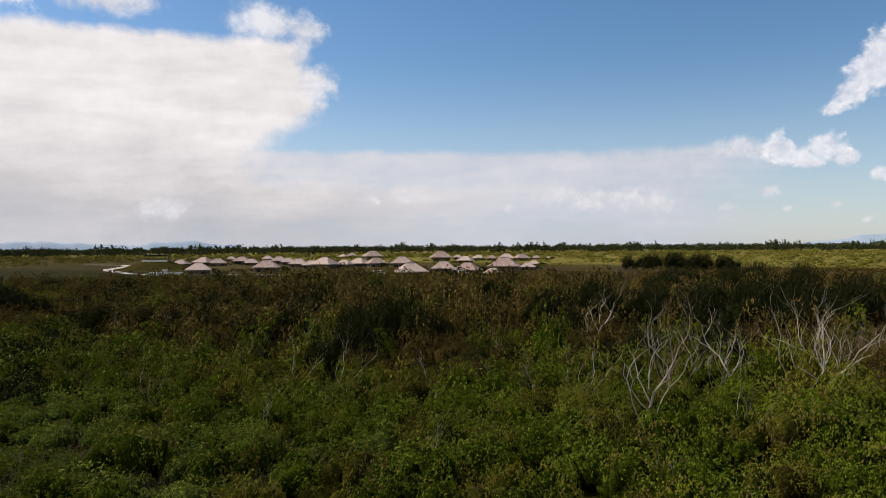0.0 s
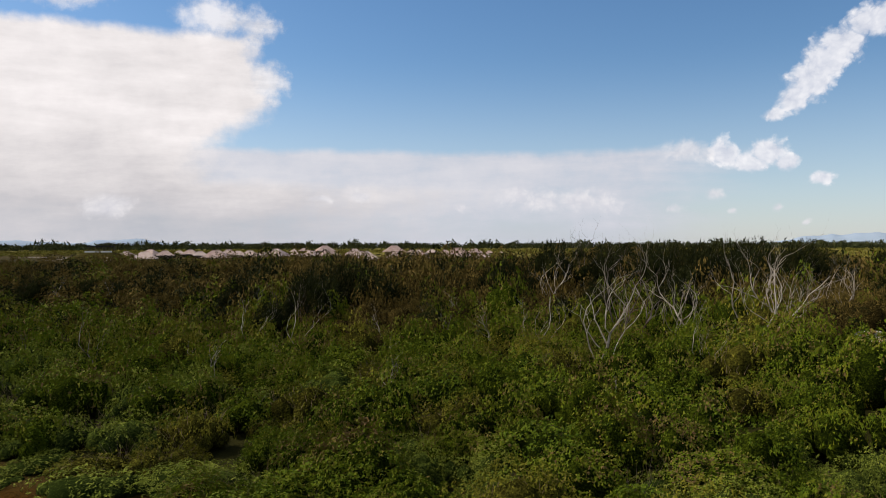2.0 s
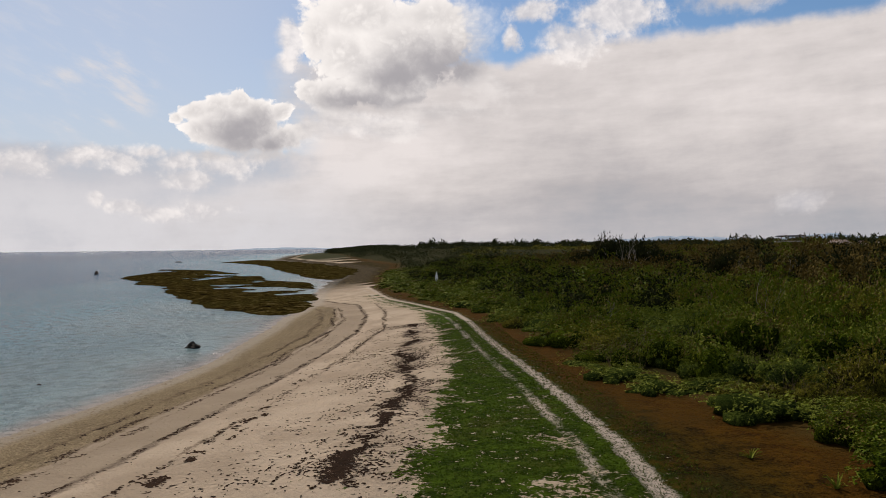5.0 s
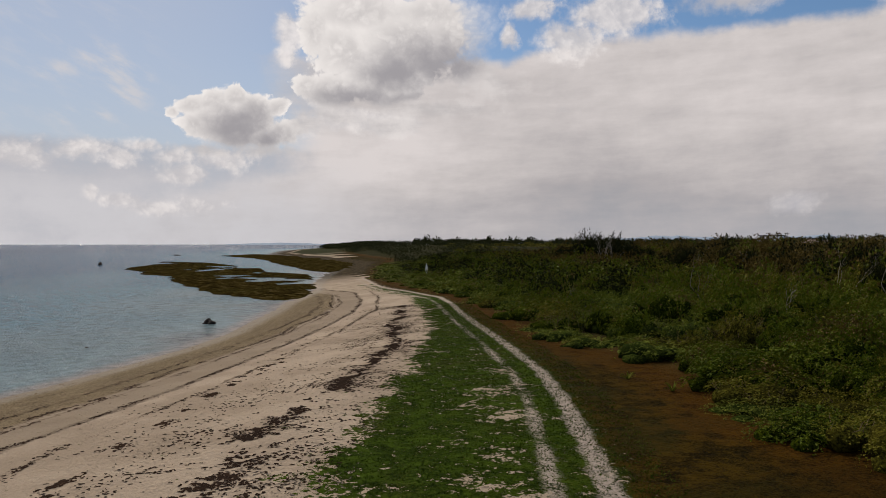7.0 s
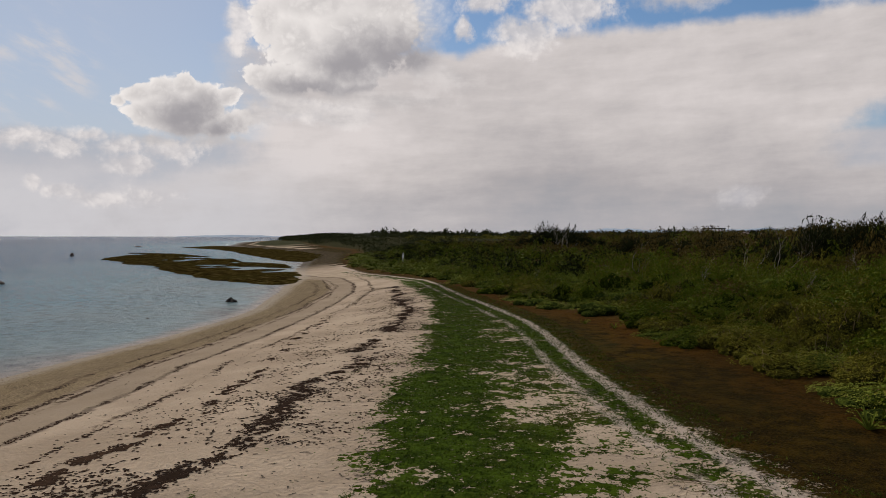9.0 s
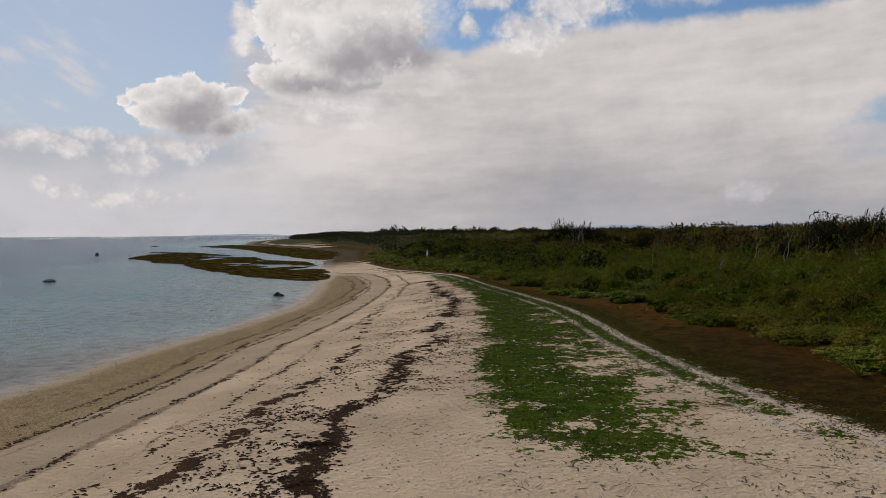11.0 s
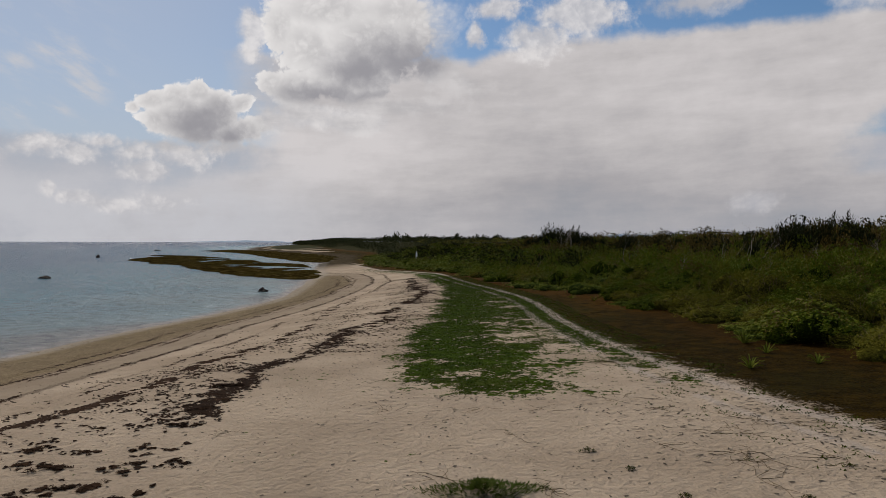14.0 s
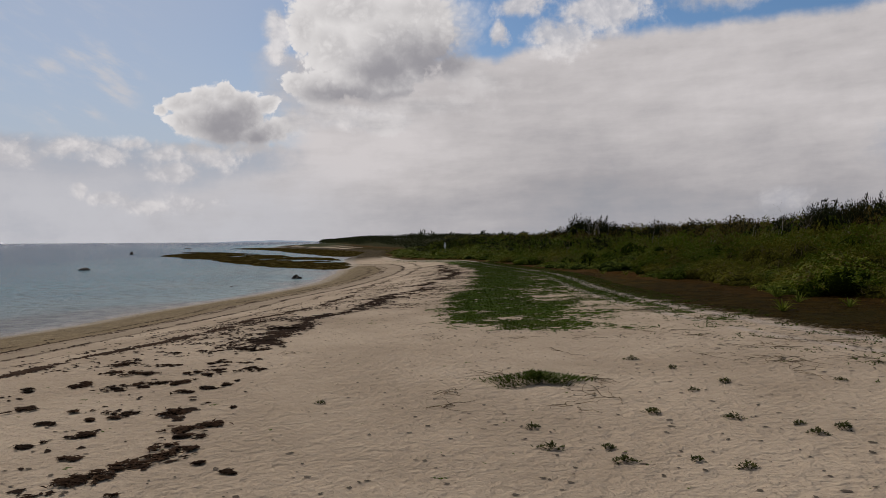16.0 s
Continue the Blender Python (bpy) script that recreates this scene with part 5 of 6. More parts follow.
for x, y in ((-158, 418), (-240, 640), (-210, 645), (-180, 650), (-150, 655), (-120, 660)):
    pole(x, y, 9.5)
bm = bmesh.new()
box(bm, -6, 6, -0.15, 0.15, -0.2, 1.3)
box(bm, -1.0, 0.4, -0.5, 0.5, -0.2, 2.2)
me = bpy.data.meshes.new("garden_wall")
bm.to_mesh(me)
me.materials.append(M_WHITE)
ob = tagged(new("garden_wall", me), "low white plastered garden wall with a gate pillar", "wall")
ob.location = at_ground(-99, 256)

# garden shrubs between the villas
gx, gy = [], []
for vx_, vy_, w in VILLAS_WEST + VILLAS_EAST:
    for k in range(4):
        a = r.uniform(0, 6.28)
        gx.append(vx_ + math.cos(a) * w * 0.75)
        gy.append(vy_ + math.sin(a) * w * 0.75 - 1.5)
gx, gy = np.array(gx), np.array(gy)
far_mass("garden_shrub", [(a, b, c, rng.uniform(0.5, 1.1), rng.uniform(0.5, 1.1), int(rng.integers(4))) for a, b, c in zip(gx, gy, land(gx, gy))], M_DARK, "dark green garden shrubs between the villas")


# ---- reef and rocks ----
def inside(poly, x, y):
    c = np.zeros(x.shape, bool)
    for (ax, ay), (bx, by) in zip(poly, poly[1:] + poly[:1]):
        c ^= ((ay > y) != (by > y)) & (x < (bx - ax) * (y - ay) / (by - ay + 1e-9) + ax)
    return c


def reef(name, poly, step, pools, label):
    """A rock flat that barely rises out of the water, with pools."""
    P = np.array(poly)
    xs, ys = np.arange(P[:, 0].min() - 4, P[:, 0].max() + 4, step), np.arange(P[:, 1].min() - 4, P[:, 1].max() + 4, step)
    gx, gy = np.meshgrid(xs, ys)
    d = np.abs(poly_dist(poly + poly[:1], gx, gy)) * np.where(inside(poly, gx, gy), 1, -1)
    n1 = soft_noise(gx, gy, 0.05, 2.0).reshape(gx.shape)
    n2 = soft_noise(gx, gy, 0.32, 6.0).reshape(gx.shape)
    z = np.interp(d + 3.0 * n1, [-4, 0, 2, 8], [-0.9, -0.15, 0.22, 0.36]) + 0.26 * n2
    z = z - pools(gx, gy, d) * np.clip(0.05 + 0.9 * n1 + 0.6 * n2, 0, 0.6)
    nx, ny = len(xs), len(ys)
    i = np.arange(nx * ny).reshape(ny, nx)
    faces = np.stack([i[:-1, :-1], i[:-1, 1:], i[1:, 1:], i[1:, :-1]], -1).reshape(-1, 4)
    keep = (d.ravel()[faces] > -4).any(1)
    me = raw_mesh(name, np.stack([gx, gy, z], -1).reshape(-1, 3), faces[keep], M_REEF, True)
    bm = bmesh.new()
    bm.from_mesh(me)
    bmesh.ops.delete(bm, geom=[v for v in bm.verts if not v.link_faces], context="VERTS")
    bm.to_mesh(me)
    bm.free()
    return tagged(new(name, me), label, "reef", kind="structure")


REEF = [(-258, 92), (-185, 77), (-150, 64), (-122, 58.5), (-109, 58.5), (-94, 57.5), (-97, 66), (-118, 82), (-140, 96), (-172, 117), (-200, 118), (-226, 131), (-308, 152), (-352, 143), (-300, 118)]
FLAT = [(-480, 238), (-540, 300), (-430, 276), (-330, 240), (-246, 200), (-178, 130), (-196, 128), (-250, 152), (-330, 190), (-400, 218)]
reef("reef_near", REEF, 1.6, lambda x, y, d: np.interp(y + 0.25 * x, [36, 56], [0.0, 1.0]) * np.interp(x, [-160, -118], [2.2, 0.3]), "flat brown reef rock with tide pools at low water")
reef("reef_far", FLAT, 3.5, lambda x, y, d: 0.15 + 0 * x, "brown intertidal rock flat along the far shore")


def rock(x, y, w, h, seed, label):
    bm = bmesh.new()
    bmesh.ops.create_icosphere(bm, subdivisions=3, radius=1.0)
    for v in bm.verts:
        k = 1 + 0.45 * noise.fractal(v.co * 1.4 + Vector((seed, 0, 0)), 0.8, 2.0, 4)
        v.co = Vector((v.co.x * w * k, v.co.y * w * 0.6 * k, v.co.z * h * k))
    me = bpy.data.meshes.new("rock")
    bm.to_mesh(me)
    bm.free()
    me.materials.append(M_ROCK)
    ob = tagged(new("rock", me), label, "rock", "rocks in the shallows")
    ob.location = (x, y, -0.05)


def slab(x, y, w, turn, seed):
    """A broken pale slab lying in a gap of the scrub."""
    bm = bmesh.new()
    bmesh.ops.create_icosphere(bm, subdivisions=3, radius=1.0)
    for v in bm.verts:
        k = 1 + 0.22 * noise.fractal(v.co * 1.7 + Vector((seed, 0, 0)), 0.8, 2.0, 4)
        v.co = Vector((v.co.x * w * k, v.co.y * w * 0.55 * k, max(min(v.co.z * k, 0.45), -0.4) * 0.5))
    me = bpy.data.meshes.new("stone_slab")
    bm.to_mesh(me)
    bm.free()
    me.materials.append(M_ROAD)
    ob = tagged(new("stone_slab", me), "pale broken limestone slab in a gap of the scrub", "stone", "stones in the scrub")
    ob.matrix_world = Matrix.Translation(at_ground(x, y, -0.12)) @ Matrix.Rotation(turn, 4, "Z")


slab(28.7, 53.4, 1.1, 0.3, 2.0)
slab(27.6, 51.0, 0.8, 1.2, 5.0)
rock(-72.4, 35.8, 0.95, 0.5, 1.0, "dark wet boulder standing in the shallow water")
rock(-133.6, 25.5, 1.7, 0.5, 4.0, "low dark rock awash in the shallow water")
rock(-306, 101, 1.2, 1.3, 9.0, "small dark rock far out in the sea")
rock(-515, 223, 4.2, 0.9, 14.0, "long low dark rock off the reef")
rock(-61.5, 19.5, 0.25, 0.14, 17.0, "small dark stone at the water's edge")


# ---- sign post in the scrub ----
def sign_post(x, y):
    root = new("sign_post")
    root.location = at_ground(x, y)
    bm = bmesh.new()
    tube(bm, [Vector((0, 0, -0.3)), Vector((0.02, 0, 1.4)), Vector((0.03, 0, 3.0))], [0.07, 0.065, 0.06], 8)
    part("pole", bm, M_WHITE, root)
    bm = bmesh.new()
    v = [bm.verts.new((a, b, c)) for b in (-0.05, 0.05) for a, c in ((-0.16, 1.55), (0.22, 1.55), (0.26, 2.2), (0.03, 3.0), (-0.18, 2.2))]
    bm.faces.new(v[:5])
    bm.faces.new(v[5:][::-1])
    for i in range(5):
        j = (i + 1) % 5
        bm.faces.new((v[j], v[i], v[5 + i], v[5 + j]))
    part("board", bm, M_WHITE, root, "narrow white pointed board")
    root.rotation_euler.z = 0.6
    tagged(root, "white painted marker post with a narrow board, among bushes", "post")


sign_post(-98.5, 92.5)


# ---- beach litter ----
def flakes(name, x, y, size, mat, label, seed, category, long=1.8, up=0.05):
    """Ragged little pads strewn on the sand, one mesh."""
    q = np.random.default_rng(seed)
    n = len(x)
    z = land(x, y)
    k = 5
    a = np.linspace(0, 2 * np.pi, k, endpoint=False)[None] + q.uniform(-0.3, 0.3, (n, k))
    rad = q.uniform(0.35, 1.15, (n, k)) * size[:, None]
    ex, ey = np.cos(a) * rad * long, np.sin(a) * rad
    turn = q.uniform(0, 6.28, n)[:, None]
    vx = x[:, None] + ex * np.cos(turn) - ey * np.sin(turn)
    vy = y[:, None] + ex * np.sin(turn) + ey * np.cos(turn)
    ring = np.stack([vx, vy, np.repeat(z[:, None] + 0.012, k, 1)], -1)
    top = np.stack([x, y, z + up * q.uniform(0.6, 1.5, n) * np.clip(size / 0.2, 0.5, 2)], -1)[:, None]
    v = np.concatenate([ring, top], 1).reshape(-1, 3)
    i = np.arange(n)[:, None] * (k + 1)
    f = np.stack([np.stack([i[:, 0] + j, i[:, 0] + (j + 1) % k, i[:, 0] + k], -1) for j in range(k)], 1).reshape(-1, 3)
    return tagged(new(name, raw_mesh(name, v, f, mat)), label, category, kind="stuff")


def along(line, n, q, lo=0.0, hi=1.0):
    P = np.array(line)
    seg = np.linalg.norm(np.diff(P, axis=0), axis=1)
    cum = np.concatenate([[0], np.cumsum(seg)])
    t = q.uniform(lo, hi, n) * cum[-1]
    d = np.stack([np.interp(t, cum, P[:, 0]), np.interp(t, cum, P[:, 1])], 1)
    e = np.stack([np.interp(t + 0.5, cum, P[:, 0]), np.interp(t + 0.5, cum, P[:, 1])], 1) - d
    e /= np.linalg.norm(e, axis=1)[:, None] + 1e-9
    return d, np.stack([-e[:, 1], e[:, 0]], 1)


q = np.random.default_rng(21)
d, nrm = along(WEED, 84000, q, 0.0, 0.9)
tight = q.random(len(d)) < 0.40
side = np.where((d[:, 0] < -6) & (q.random(len(d)) < 0.5), 0.75, -1.0)
off = np.where(tight, q.normal(-0.1, 0.27, len(d)), side * q.exponential(2.1, len(d))) + 1.1 * soft_noise(d[:, 0], d[:, 1], 0.16, 14.0)
p = d + nrm * off[:, None]
k = 0.9 * soft_noise(p[:, 0], p[:, 1], 0.22, 4.0) + 0.75 * soft_noise(p[:, 0], p[:, 1], 1.4, 7.0) + 0.65 * soft_noise(p[:, 0], p[:, 1], 3.6, 5.0)
ok = k > np.where(tight, -0.22, 0.12)
p, k = p[ok], k[ok]
open_sand = poly_dist(GRASS, p[:, 0], p[:, 1]) < 0.5
p, k = p[open_sand], k[open_sand]
p = p[~((p[:, 0] > 2) & (p[:, 1] < -13) & (k < 0.55))]
flakes("seaweed", p[:, 0], p[:, 1], q.uniform(0.02, 0.07, len(p)), M_WEED, "dark dried seaweed strewn in bands along the beach", 1, "seaweed", 2.0)
d, nrm = along(WEED_LOW, 16000, q)
p = d + nrm * (q.normal(0, 0.22, len(d)) + 0.7 * soft_noise(d[:, 0], d[:, 1], 0.2, 19.0))[:, None]
p = p[soft_noise(p[:, 0], p[:, 1], 0.7, 3.0) + 0.5 * soft_noise(p[:, 0], p[:, 1], 2.2, 8.0) > np.interp(p[:, 0], [-22, -6], [0.25, -0.12])]
flakes("seaweed", p[:, 0], p[:, 1], q.uniform(0.025, 0.08, len(p)), M_WEED, "dark belt of dried seaweed below the main line", 6, "seaweed", 2.0)
d, nrm = along(WRACK, 4200, q, 0.0, 0.92)
p = d + nrm * q.normal(0, 0.13, len(d))[:, None] + nrm * (0.4 * soft_noise(d[:, 0], d[:, 1], 0.3, 2.0))[:, None]
p = p[soft_noise(p[:, 0], p[:, 1], 0.5, 1.0) > -0.05]
flakes("tide_line", p[:, 0], p[:, 1], q.uniform(0.02, 0.08, len(p)), M_WEED, "thin dark line of weed left by the tide", 2, "seaweed", 2.0)
for away, count in ((-3.7, 4200), (-2.8, 2200), (2.7, 2600), (-5.4, 2400)):
    d, nrm = along(WRACK, count, q, 0.12, 0.9)
    p = d + nrm * (away + q.normal(0, 0.14, count) + 0.7 * soft_noise(d[:, 0], d[:, 1], 0.09, away))[:, None]
    p = p[soft_noise(p[:, 0], p[:, 1], 0.35, away + 2.0) > -0.1]
    flakes("tide_line", p[:, 0], p[:, 1], q.uniform(0.025, 0.09, len(p)), M_WEED, "faint broken line of weed and twigs on the lower beach", int(100 + away * 10), "seaweed", 2.2, 0.03)
d, nrm = along(SHORE[8:25], 26000, q, 0.32, 0.95)
p = d + nrm * (4.6 + 2.0 * q.normal(0, 1.0, len(d)) + 1.0 * soft_noise(d[:, 0], d[:, 1], 0.1, 6.0))[:, None]
p = p[(soft_noise(p[:, 0], p[:, 1], 0.45, 11.0) > -0.12) & (p[:, 0] > -100) & (poly_dist(WRACK, p[:, 0], p[:, 1]) < -3.4)]
flakes("shingle", p[:, 0], p[:, 1], q.uniform(0.03, 0.10, len(p)), M_SHINGLE, "brown shingle and weed scraps above the waterline", 3, "shingle", 1.7, 0.04)
# scattered scraps on the open sand and at the turf's edge
d, nrm = along(GRASS, 9000, q, 0.30, 0.97)
p = d + nrm * (-np.abs(q.normal(0, 2.1, len(d))) + 1.0)[:, None]
p = p[soft_noise(p[:, 0], p[:, 1], 0.5, 15.0) > 0.05]
flakes("runner", p[:, 0], p[:, 1], q.uniform(0.012, 0.04, len(p)), M_BARK, "dry brown runners at the edge of the turf", 4, "plant litter", 4.5, 0.02)
d = np.stack([q.uniform(-6, 30, 3600), q.uniform(-26, 6, 3600)], 1)
ok = (poly_dist(WEED, d[:, 0], d[:, 1]) > -3) & (poly_dist(RUT, d[:, 0], d[:, 1]) < 1)
flakes("beach_scrap", d[ok, 0], d[ok, 1], q.uniform(0.012, 0.05, ok.sum()), M_BARK, "small dark scraps scattered on the open sand", 5, "litter", 1.6, 0.02)


def weed_clump(x, y, size, seed):
    """One matted heap of seaweed: ragged ribbons piled up in a few lobes, with crumbs round it."""
    s = np.random.default_rng(seed)
    lobes, p = [], np.zeros(2)
    for k in range(int(s.integers(3, 9))):
        lobes.append((*p, size * s.uniform(0.12, 0.5)))
        p = p + s.normal(0, 1, 2) * np.array([0.55, 0.4]) * size
    lobes = np.array(lobes)
    n = int(170 + 700 * size)
    L = lobes[s.choice(len(lobes), n * 3, p=lobes[:, 2] ** 2 / (lobes[:, 2] ** 2).sum())]
    g = s.normal(0, 0.85, (n * 3, 2)) * np.array([1.2, 0.9])
    far = np.linalg.norm(g, axis=1)
    xy = L[:, :2] + g * L[:, 2:3]
    ok = soft_noise(xy[:, 0], xy[:, 1], 4.5, seed * 0.37) + 0.5 * soft_noise(xy[:, 0], xy[:, 1], 13.0, seed * 0.11) > 0.02 + 0.16 * far
    L, far, xy = L[ok], far[ok], xy[ok]
    n = len(xy)
    c = np.stack([xy[:, 0], xy[:, 1], 0.12 * L[:, 2] * np.clip(1.2 - far, 0, 1) * s.uniform(0.4, 1.4, n) + 0.008], 1)
    t = s.uniform(0, 6.28, n)
    l, w = s.uniform(0.025, 0.10, n)[:, None] * (0.7 + size), s.uniform(0.007, 0.022, n)[:, None]
    u = np.stack([np.cos(t), np.sin(t), s.normal(0, 0.14, n)], 1)
    v = np.stack([-np.sin(t), np.cos(t), s.normal(0, 0.16, n)], 1)
    verts = np.stack([c - u * l, c - v * w + [0, 0, 0.012], c + u * l, c + v * w + [0, 0, 0.016]], 1).reshape(-1, 3)
    ob = tagged(new("seaweed_clump", raw_mesh("seaweed_clump", verts, np.arange(n * 4).reshape(-1, 4), M_WEED)), "matted clump of dark brown seaweed on the sand", "seaweed", "seaweed clumps on the beach")
    ob.matrix_world = Matrix.Translation(at_ground(x, y, -0.01)) @ Matrix.Rotation(s.uniform(0, 6.28), 4, "Z")


for i, (x, y, size) in enumerate(((10.6, -19.0, 0.3), (11.0, -19.4, 0.24), (12.0, -21.1, 0.5), (12.4, -20.0, 0.12), (13.0, -20.0, 0.1), (6.2, -17.6, 0.5), (5.7, -17.9, 0.3), (8.1, -19.7, 0.26), (10.8, -21.2, 0.2),
                                  (6.5, -20.5, 0.28), (3.2, -18.1, 0.36), (7.6, -19.8, 0.22), (8.4, -19.3, 0.3), (3.8, -15.2, 0.32), (5.1, -16.3, 0.25), (4.3, -19.0, 0.34), (4.2, -20.0, 0.22), (7.3, -16.9, 0.2),
                                  (7.4, -17.9, 0.24), (8.1, -20.6, 0.16), (9.4, -21.3, 0.2), (9.5, -20.8, 0.18), (3.7, -17.6, 0.3), (-0.5, -11.2, 0.7), (2.6, -13.6, 0.6), (-1.4, -9.8, 0.7), (1.0, -12.6, 0.5))):
    weed_clump(x, y, size * 0.78, 700 + i)


s_ = random.Random(77)
for i in range(46):
    t = s_.random()
    x, y = 13.5 - 12.5 * t + s_.gauss(0, 1.5), -21.5 + 8.0 * t + s_.gauss(0, 1.0)
    if poly_dist(WEED, np.array([x]), np.array([y]))[0] < 0.6:
        weed_clump(x, y, s_.choice((0.07, 0.1, 0.14, 0.2, 0.32)), 1500 + i)


def leafy(name, count, reach, height, leaf, seed, mat, long=0.5):
    """Low plant: leaves spread from the root."""
    s = np.random.default_rng(seed)
    a = s.uniform(0, 6.28, count)
    rr = np.sqrt(s.uniform(0.02, 1, count)) * reach * (0.75 + 0.25 * np.sin(a * 2 + 1) + 0.22 * np.sin(a * 5) + s.normal(0, 0.12, count))
    c = np.stack([np.cos(a) * rr, np.sin(a) * rr, s.uniform(0.1, 1, count) * height * np.clip(1.1 - rr / reach, 0.1, 1)], 1)
    t = a + s.normal(0, 0.6, count)
    u = np.stack([np.cos(t), np.sin(t), s.uniform(0.0, 0.9, count)], 1) * (leaf * s.uniform(0.6, 1.3, count))[:, None]
    v = np.stack([-np.sin(t), np.cos(t), s.normal(0, 0.2, count)], 1) * (leaf * long * s.uniform(0.6, 1.2, count))[:, None]
    verts = np.stack([c - u * 0.3, c + v * 0.5 + u * 0.3, c + u, c - v * 0.5 + u * 0.3], 1).reshape(-1, 3)
    return raw_mesh(name, verts, np.arange(count * 4).reshape(-1, 4), mat)


SPROUT = [leafy("beach_plant", 120, 0.20, 0.11, 0.042, 800 + k, M_SPROUT, 0.9) for k in range(3)]
for i, (x, y) in enumerate(((10.5, -16.8), (14.5, -15.6), (15.4, -16.3), (16.0, -15.8), (16.5, -16.2), (17.2, -15.6), (17.8, -15.5), (15.4, -13.6), (15.1, -11.6), (16.6, -13.2), (17.5, -13.0), (17.9, -13.4), (18.1, -12.9),
                            (16.9, -9.2), (15.2, -10.5), (16.9, -6.8), (13.6, -9.6), (12.2, -9.0), (19.2, -10.2))):
    ob = tagged(new("beach_plant", SPROUT[i % 3]), "small green creeping beach plant on bare sand", "plant", "sprouts on the sand")
    ob.matrix_world = Matrix.Translation(at_ground(x, y)) @ Matrix.Rotation(i * 1.7, 4, "Z") @ Matrix.Scale(0.6 + 0.35 * ((i * 7) % 5) / 5, 4)
ob = tagged(new("grass_tussock", leafy("grass_tussock", 2800, 0.95, 0.21, 0.075, 850, M_TURF, 0.3)), "round patch of green grass alone on the sand", "grass")
ob.matrix_world = Matrix.Translation(at_ground(12.2, -12.6)) @ Matrix.Rotation(0.8, 4, "Z") @ Matrix.Diagonal((1.15, 0.8, 1, 1))


def vine(x, y, seed, reach):
    """Dry runners creeping over the sand from one root."""
    s = random.Random(seed)
    root = tagged(new("dry_runner"), "tangle of dry brown runners lying on the sand", "vine", "dry runners on the sand")
    root.location = at_ground(x, y)
    for k in range(s.randint(4, 7)):
        bm = bmesh.new()
        a = s.uniform(0, 6.28)
        p, pts = Vector((s.gauss(0, 0.12), s.gauss(0, 0.12), 0.02)), []
        for j in range(6):
            pts.append(p.copy())
            a += s.gauss(0, 0.45)
            p = p + Vector((math.cos(a), math.sin(a), 0)) * reach / 6
            p.z = 0.015 + 0.04 * s.random()
        tube(bm, pts, [0.006, 0.0055, 0.005, 0.0045, 0.0035, 0.0025], 4)
        part("stem", bm, M_RUNNER, root)


for i, (x, y, reach) in enumerate(((12.4, -15.4, 0.8), (11.6, -14.7, 0.6), (14.1, -14.0, 0.7), (14.3, -13.0, 1.0), (4.4, -13.5, 0.5), (5.8, -9.3, 0.8), (9.0, -6.3, 1.0), (9.4, -4.0, 1.0), (13.3, -7.7, 0.9), (7.7, -7.5, 0.8),
                                   (13.0, -11.6, 0.9), (11.0, -12.6, 0.8), (13.6, -12.8, 0.9), (10.2, -9.0, 0.8))):
    vine(x, y, 900 + i, reach)
s_ = random.Random(41)
for i in range(34):
    x, y = s_.uniform(4, 19), s_.uniform(-9, 3)
    if -5.0 < poly_dist(RUT, np.array([x]), np.array([y]))[0] < -0.4:
        vine(x, y, 1000 + i, s_.uniform(0.7, 1.5))


def agave(x, y, size, seed):
    """Rosette of long strap leaves."""
    s = random.Random(seed)
    bm = bmesh.new()
    for k in range(22):
        a, lift = s.uniform(0, 6.28), s.uniform(0.25, 1.2)
        d = Vector((math.cos(a), math.sin(a), 0))
        w = Vector((-math.sin(a), math.cos(a), 0)) * 0.045
        rows = []
        for j in range(4):
            f = j / 3
            c = d * (0.06 + 0.62 * f) + Vector((0, 0, lift * f * (1.15 - 0.55 * f * f)))
            rows.append((bm.verts.new(c - w * (1.1 - f)), bm.verts.new(c + Vector((0, 0, -0.02))), bm.verts.new(c + w * (1.1 - f))))
        for p_, q_ in zip(rows[:-1], rows[1:]):
            bm.faces.new((p_[0], p_[1], q_[1], q_[0]))
            bm.faces.new((p_[1], p_[2], q_[2], q_[1]))
    me = bpy.data.meshes.new("strap_leaf_plant")
    bm.to_mesh(me)
    bm.free()
    me.materials.append(M_PALE)
    ob = tagged(new("strap_leaf_plant", me), "rosette plant with long pale strap leaves at the scrub's edge", "plant", "strap-leaved plants")
    ob.matrix_world = Matrix.Translation(at_ground(x, y)) @ Matrix.Scale(size, 4)


for i, (x, y, size) in enumerate(((8.4, 9.5, 1.3), (11.0, 3.4, 1.0), (-3.6, 22.5, 1.1), (10.2, 7.2, 0.9), (12.6, 5.6, 0.8), (-13.5, 28.6, 0.8), (-10.4, 27.2, 0.8))):
    agave(x, y, size * 0.7, 950 + i)

# ---- turf and straw ----
q = np.random.default_rng(33)


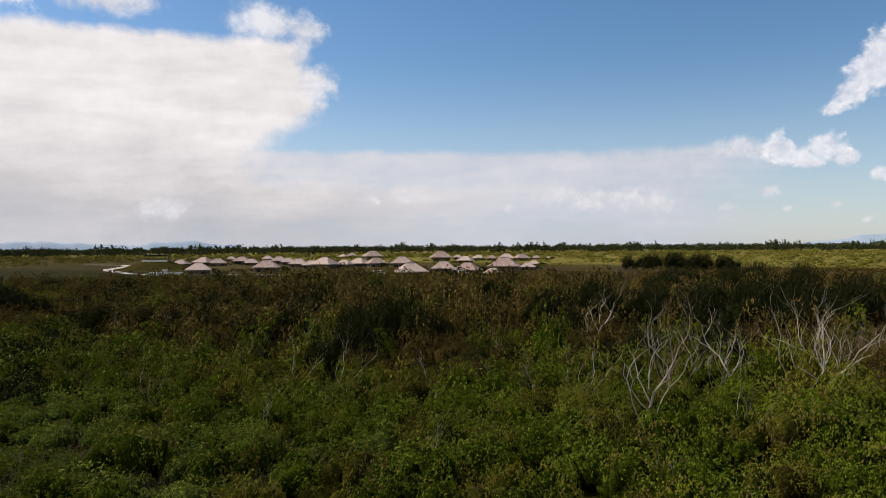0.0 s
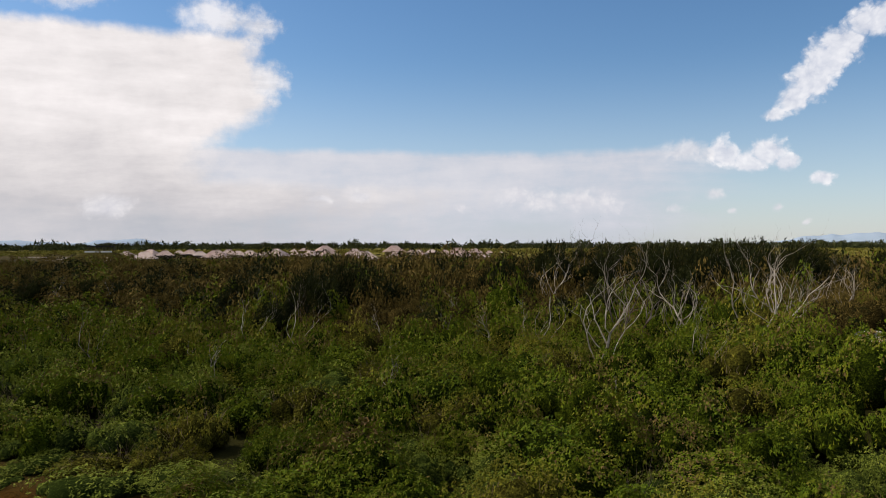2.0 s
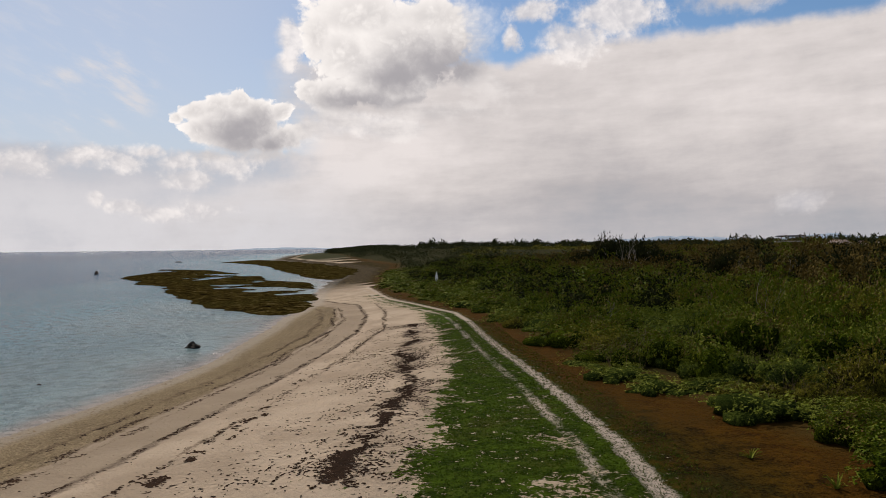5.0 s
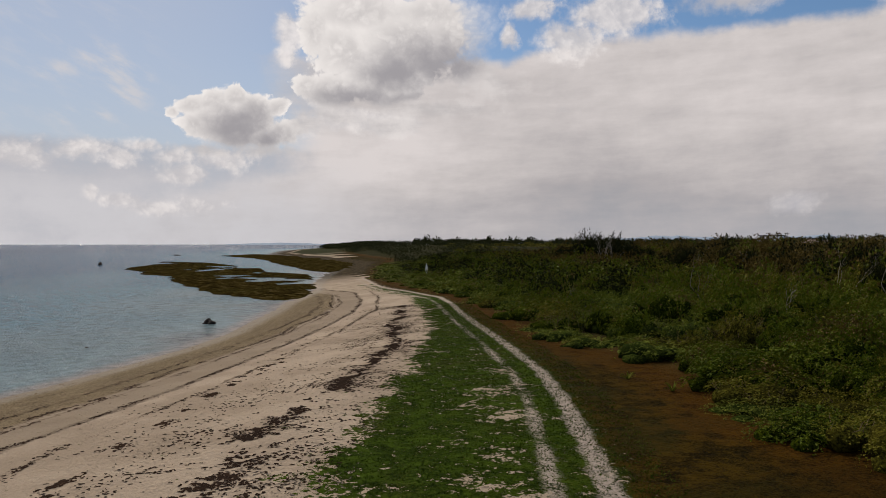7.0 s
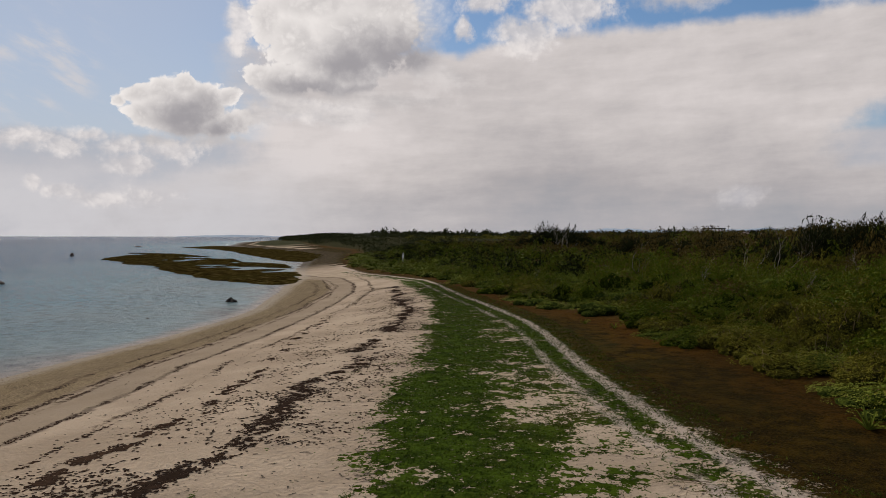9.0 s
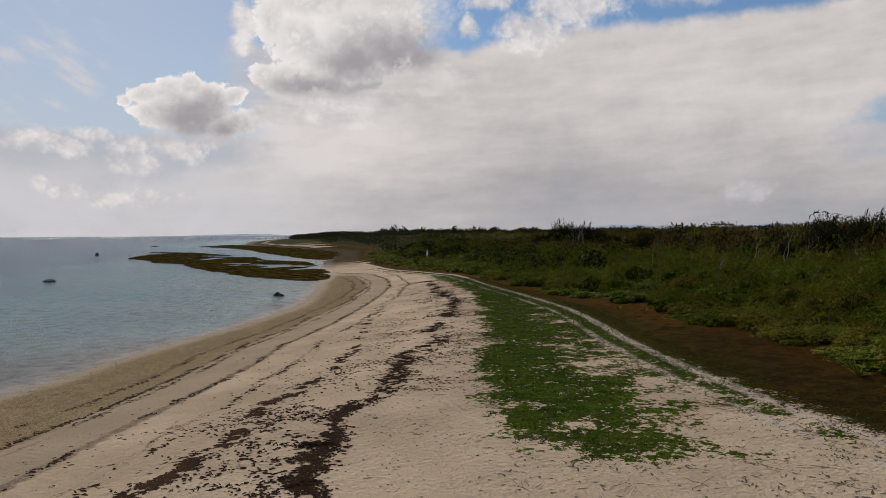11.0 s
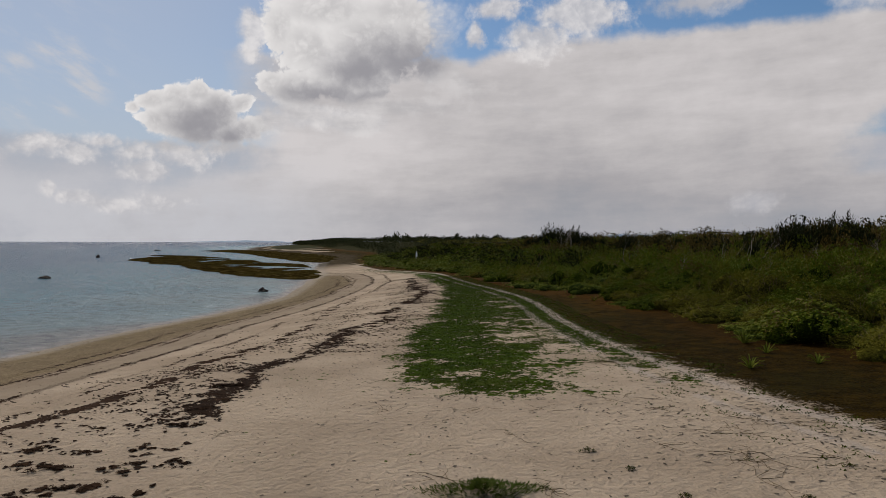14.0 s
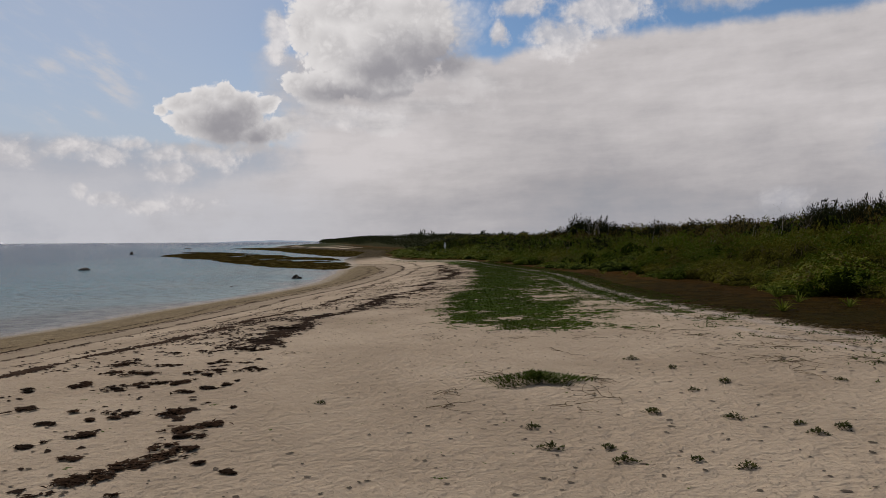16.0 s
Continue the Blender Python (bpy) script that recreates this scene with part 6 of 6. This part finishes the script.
def blades(name, x, y, height, width, mat, label, category, count=3, lean=0.5):
    x, y = np.repeat(x, count) + q.normal(0, 0.05, len(x) * count), np.repeat(y, count) + q.normal(0, 0.05, len(y) * count)
    n = len(x)
    h = height * q.uniform(0.5, 1.4, n)
    a = q.uniform(0, 6.28, n)
    base = np.stack([x, y, land(x, y) - 0.01], 1)
    w = np.stack([np.cos(a), np.sin(a), 0 * a], 1) * (width * q.uniform(0.6, 1.4, n))[:, None]
    tip = base + np.stack([q.normal(0, lean, n) * h, q.normal(0, lean, n) * h, h], 1)
    v = np.stack([base - w, base + w, tip], 1).reshape(-1, 3)
    return tagged(new(name, raw_mesh(name, v, np.arange(n * 3).reshape(-1, 3), mat)), label, category, kind="stuff")


gx, gy = q.uniform(-56, 16, 200000), q.uniform(-10, 56, 200000)
near = np.abs(poly_dist(RUT, gx, gy) + 4.5) < 6.5
gx, gy = gx[near], gy[near]
c = turf_cover(gx, gy) + 0.35 * soft_noise(gx, gy, 2.2, 2.0)
gx, gy = gx[c > 0.5], gy[c > 0.5]
keep = q.random(len(gx)) < np.clip(50000 / max(len(gx), 1), 0, 1)
blades("turf", gx[keep], gy[keep], 0.055, 0.022, M_TURF, "short green creeping grass on the beach crest", "grass", 3, 0.9)
gx, gy = q.uniform(-60, 24, 90000), q.uniform(-12, 60, 90000)
rd, sd = poly_dist(RUT, gx, gy), poly_dist(SCRUB, gx, gy)
ok = (rd > 0.5) & (sd < 2.5)
gx, gy = gx[ok], gy[ok]
ok = soft_noise(gx, gy, 0.35, 8.0) > -0.15
gx, gy = gx[ok], gy[ok]
keep = q.random(len(gx)) < np.clip(22000 / max(len(gx), 1), 0, 1)
M_RUST = leaf_material("rusty_ground_cover", ((0.0, (0.014, 0.012, 0.002)), (0.5, (0.042, 0.025, 0.004)), (1.0, (0.080, 0.038, 0.006))), 0.85)
blades("ground_cover", gx[keep], gy[keep], 0.032, 0.02, M_RUST, "rusty brown low ground cover beside the track", "ground cover", 4, 1.7)
# dry stems standing in the bushes at the edge
gx, gy = q.uniform(-30, 24, 20000), q.uniform(0, 60, 20000)
sd = poly_dist(SCRUB, gx, gy)
ok = (sd > 3) & (sd < 16)
gx, gy = gx[ok], gy[ok]
ok = soft_noise(gx, gy, 0.15, 12.0) > 0.12
blades("dry_stalk", gx[ok][:1500], gy[ok][:1500], 1.15, 0.018, M_STRAW, "dry straw-coloured stalks standing among the bushes", "stalks", 2)
# ragged tufts and scraps where the turf and the ground cover give way to open sand
gx, gy = q.uniform(-8, 26, 26000), q.uniform(-16, 14, 26000)
rd = poly_dist(RUT, gx, gy)
ok = (rd > -4.5) & (rd < 0.6) & (q.random(len(gx)) < np.interp(rd, [-4.5, -2.0, 0.0], [0.05, 0.35, 1.0]))
gx, gy, rd = gx[ok], gy[ok], rd[ok]
n_a = soft_noise(gx, gy, 0.8, 21.0)
ok = n_a > 0.16
blades("edge_grass", gx[ok][:1500], gy[ok][:1500], 0.045, 0.025, M_TURF, "sparse green tufts creeping out over the sand", "grass", 5, 1.2)
ok = (n_a < 0.02) & (n_a > -0.3)
flakes("edge_scrap", gx[ok][:1800], gy[ok][:1800], q.uniform(0.02, 0.06, len(gx[ok][:1800])), M_BARK, "dry brown scraps strewn beside the ground cover", 9, "plant litter", 2.4, 0.03)
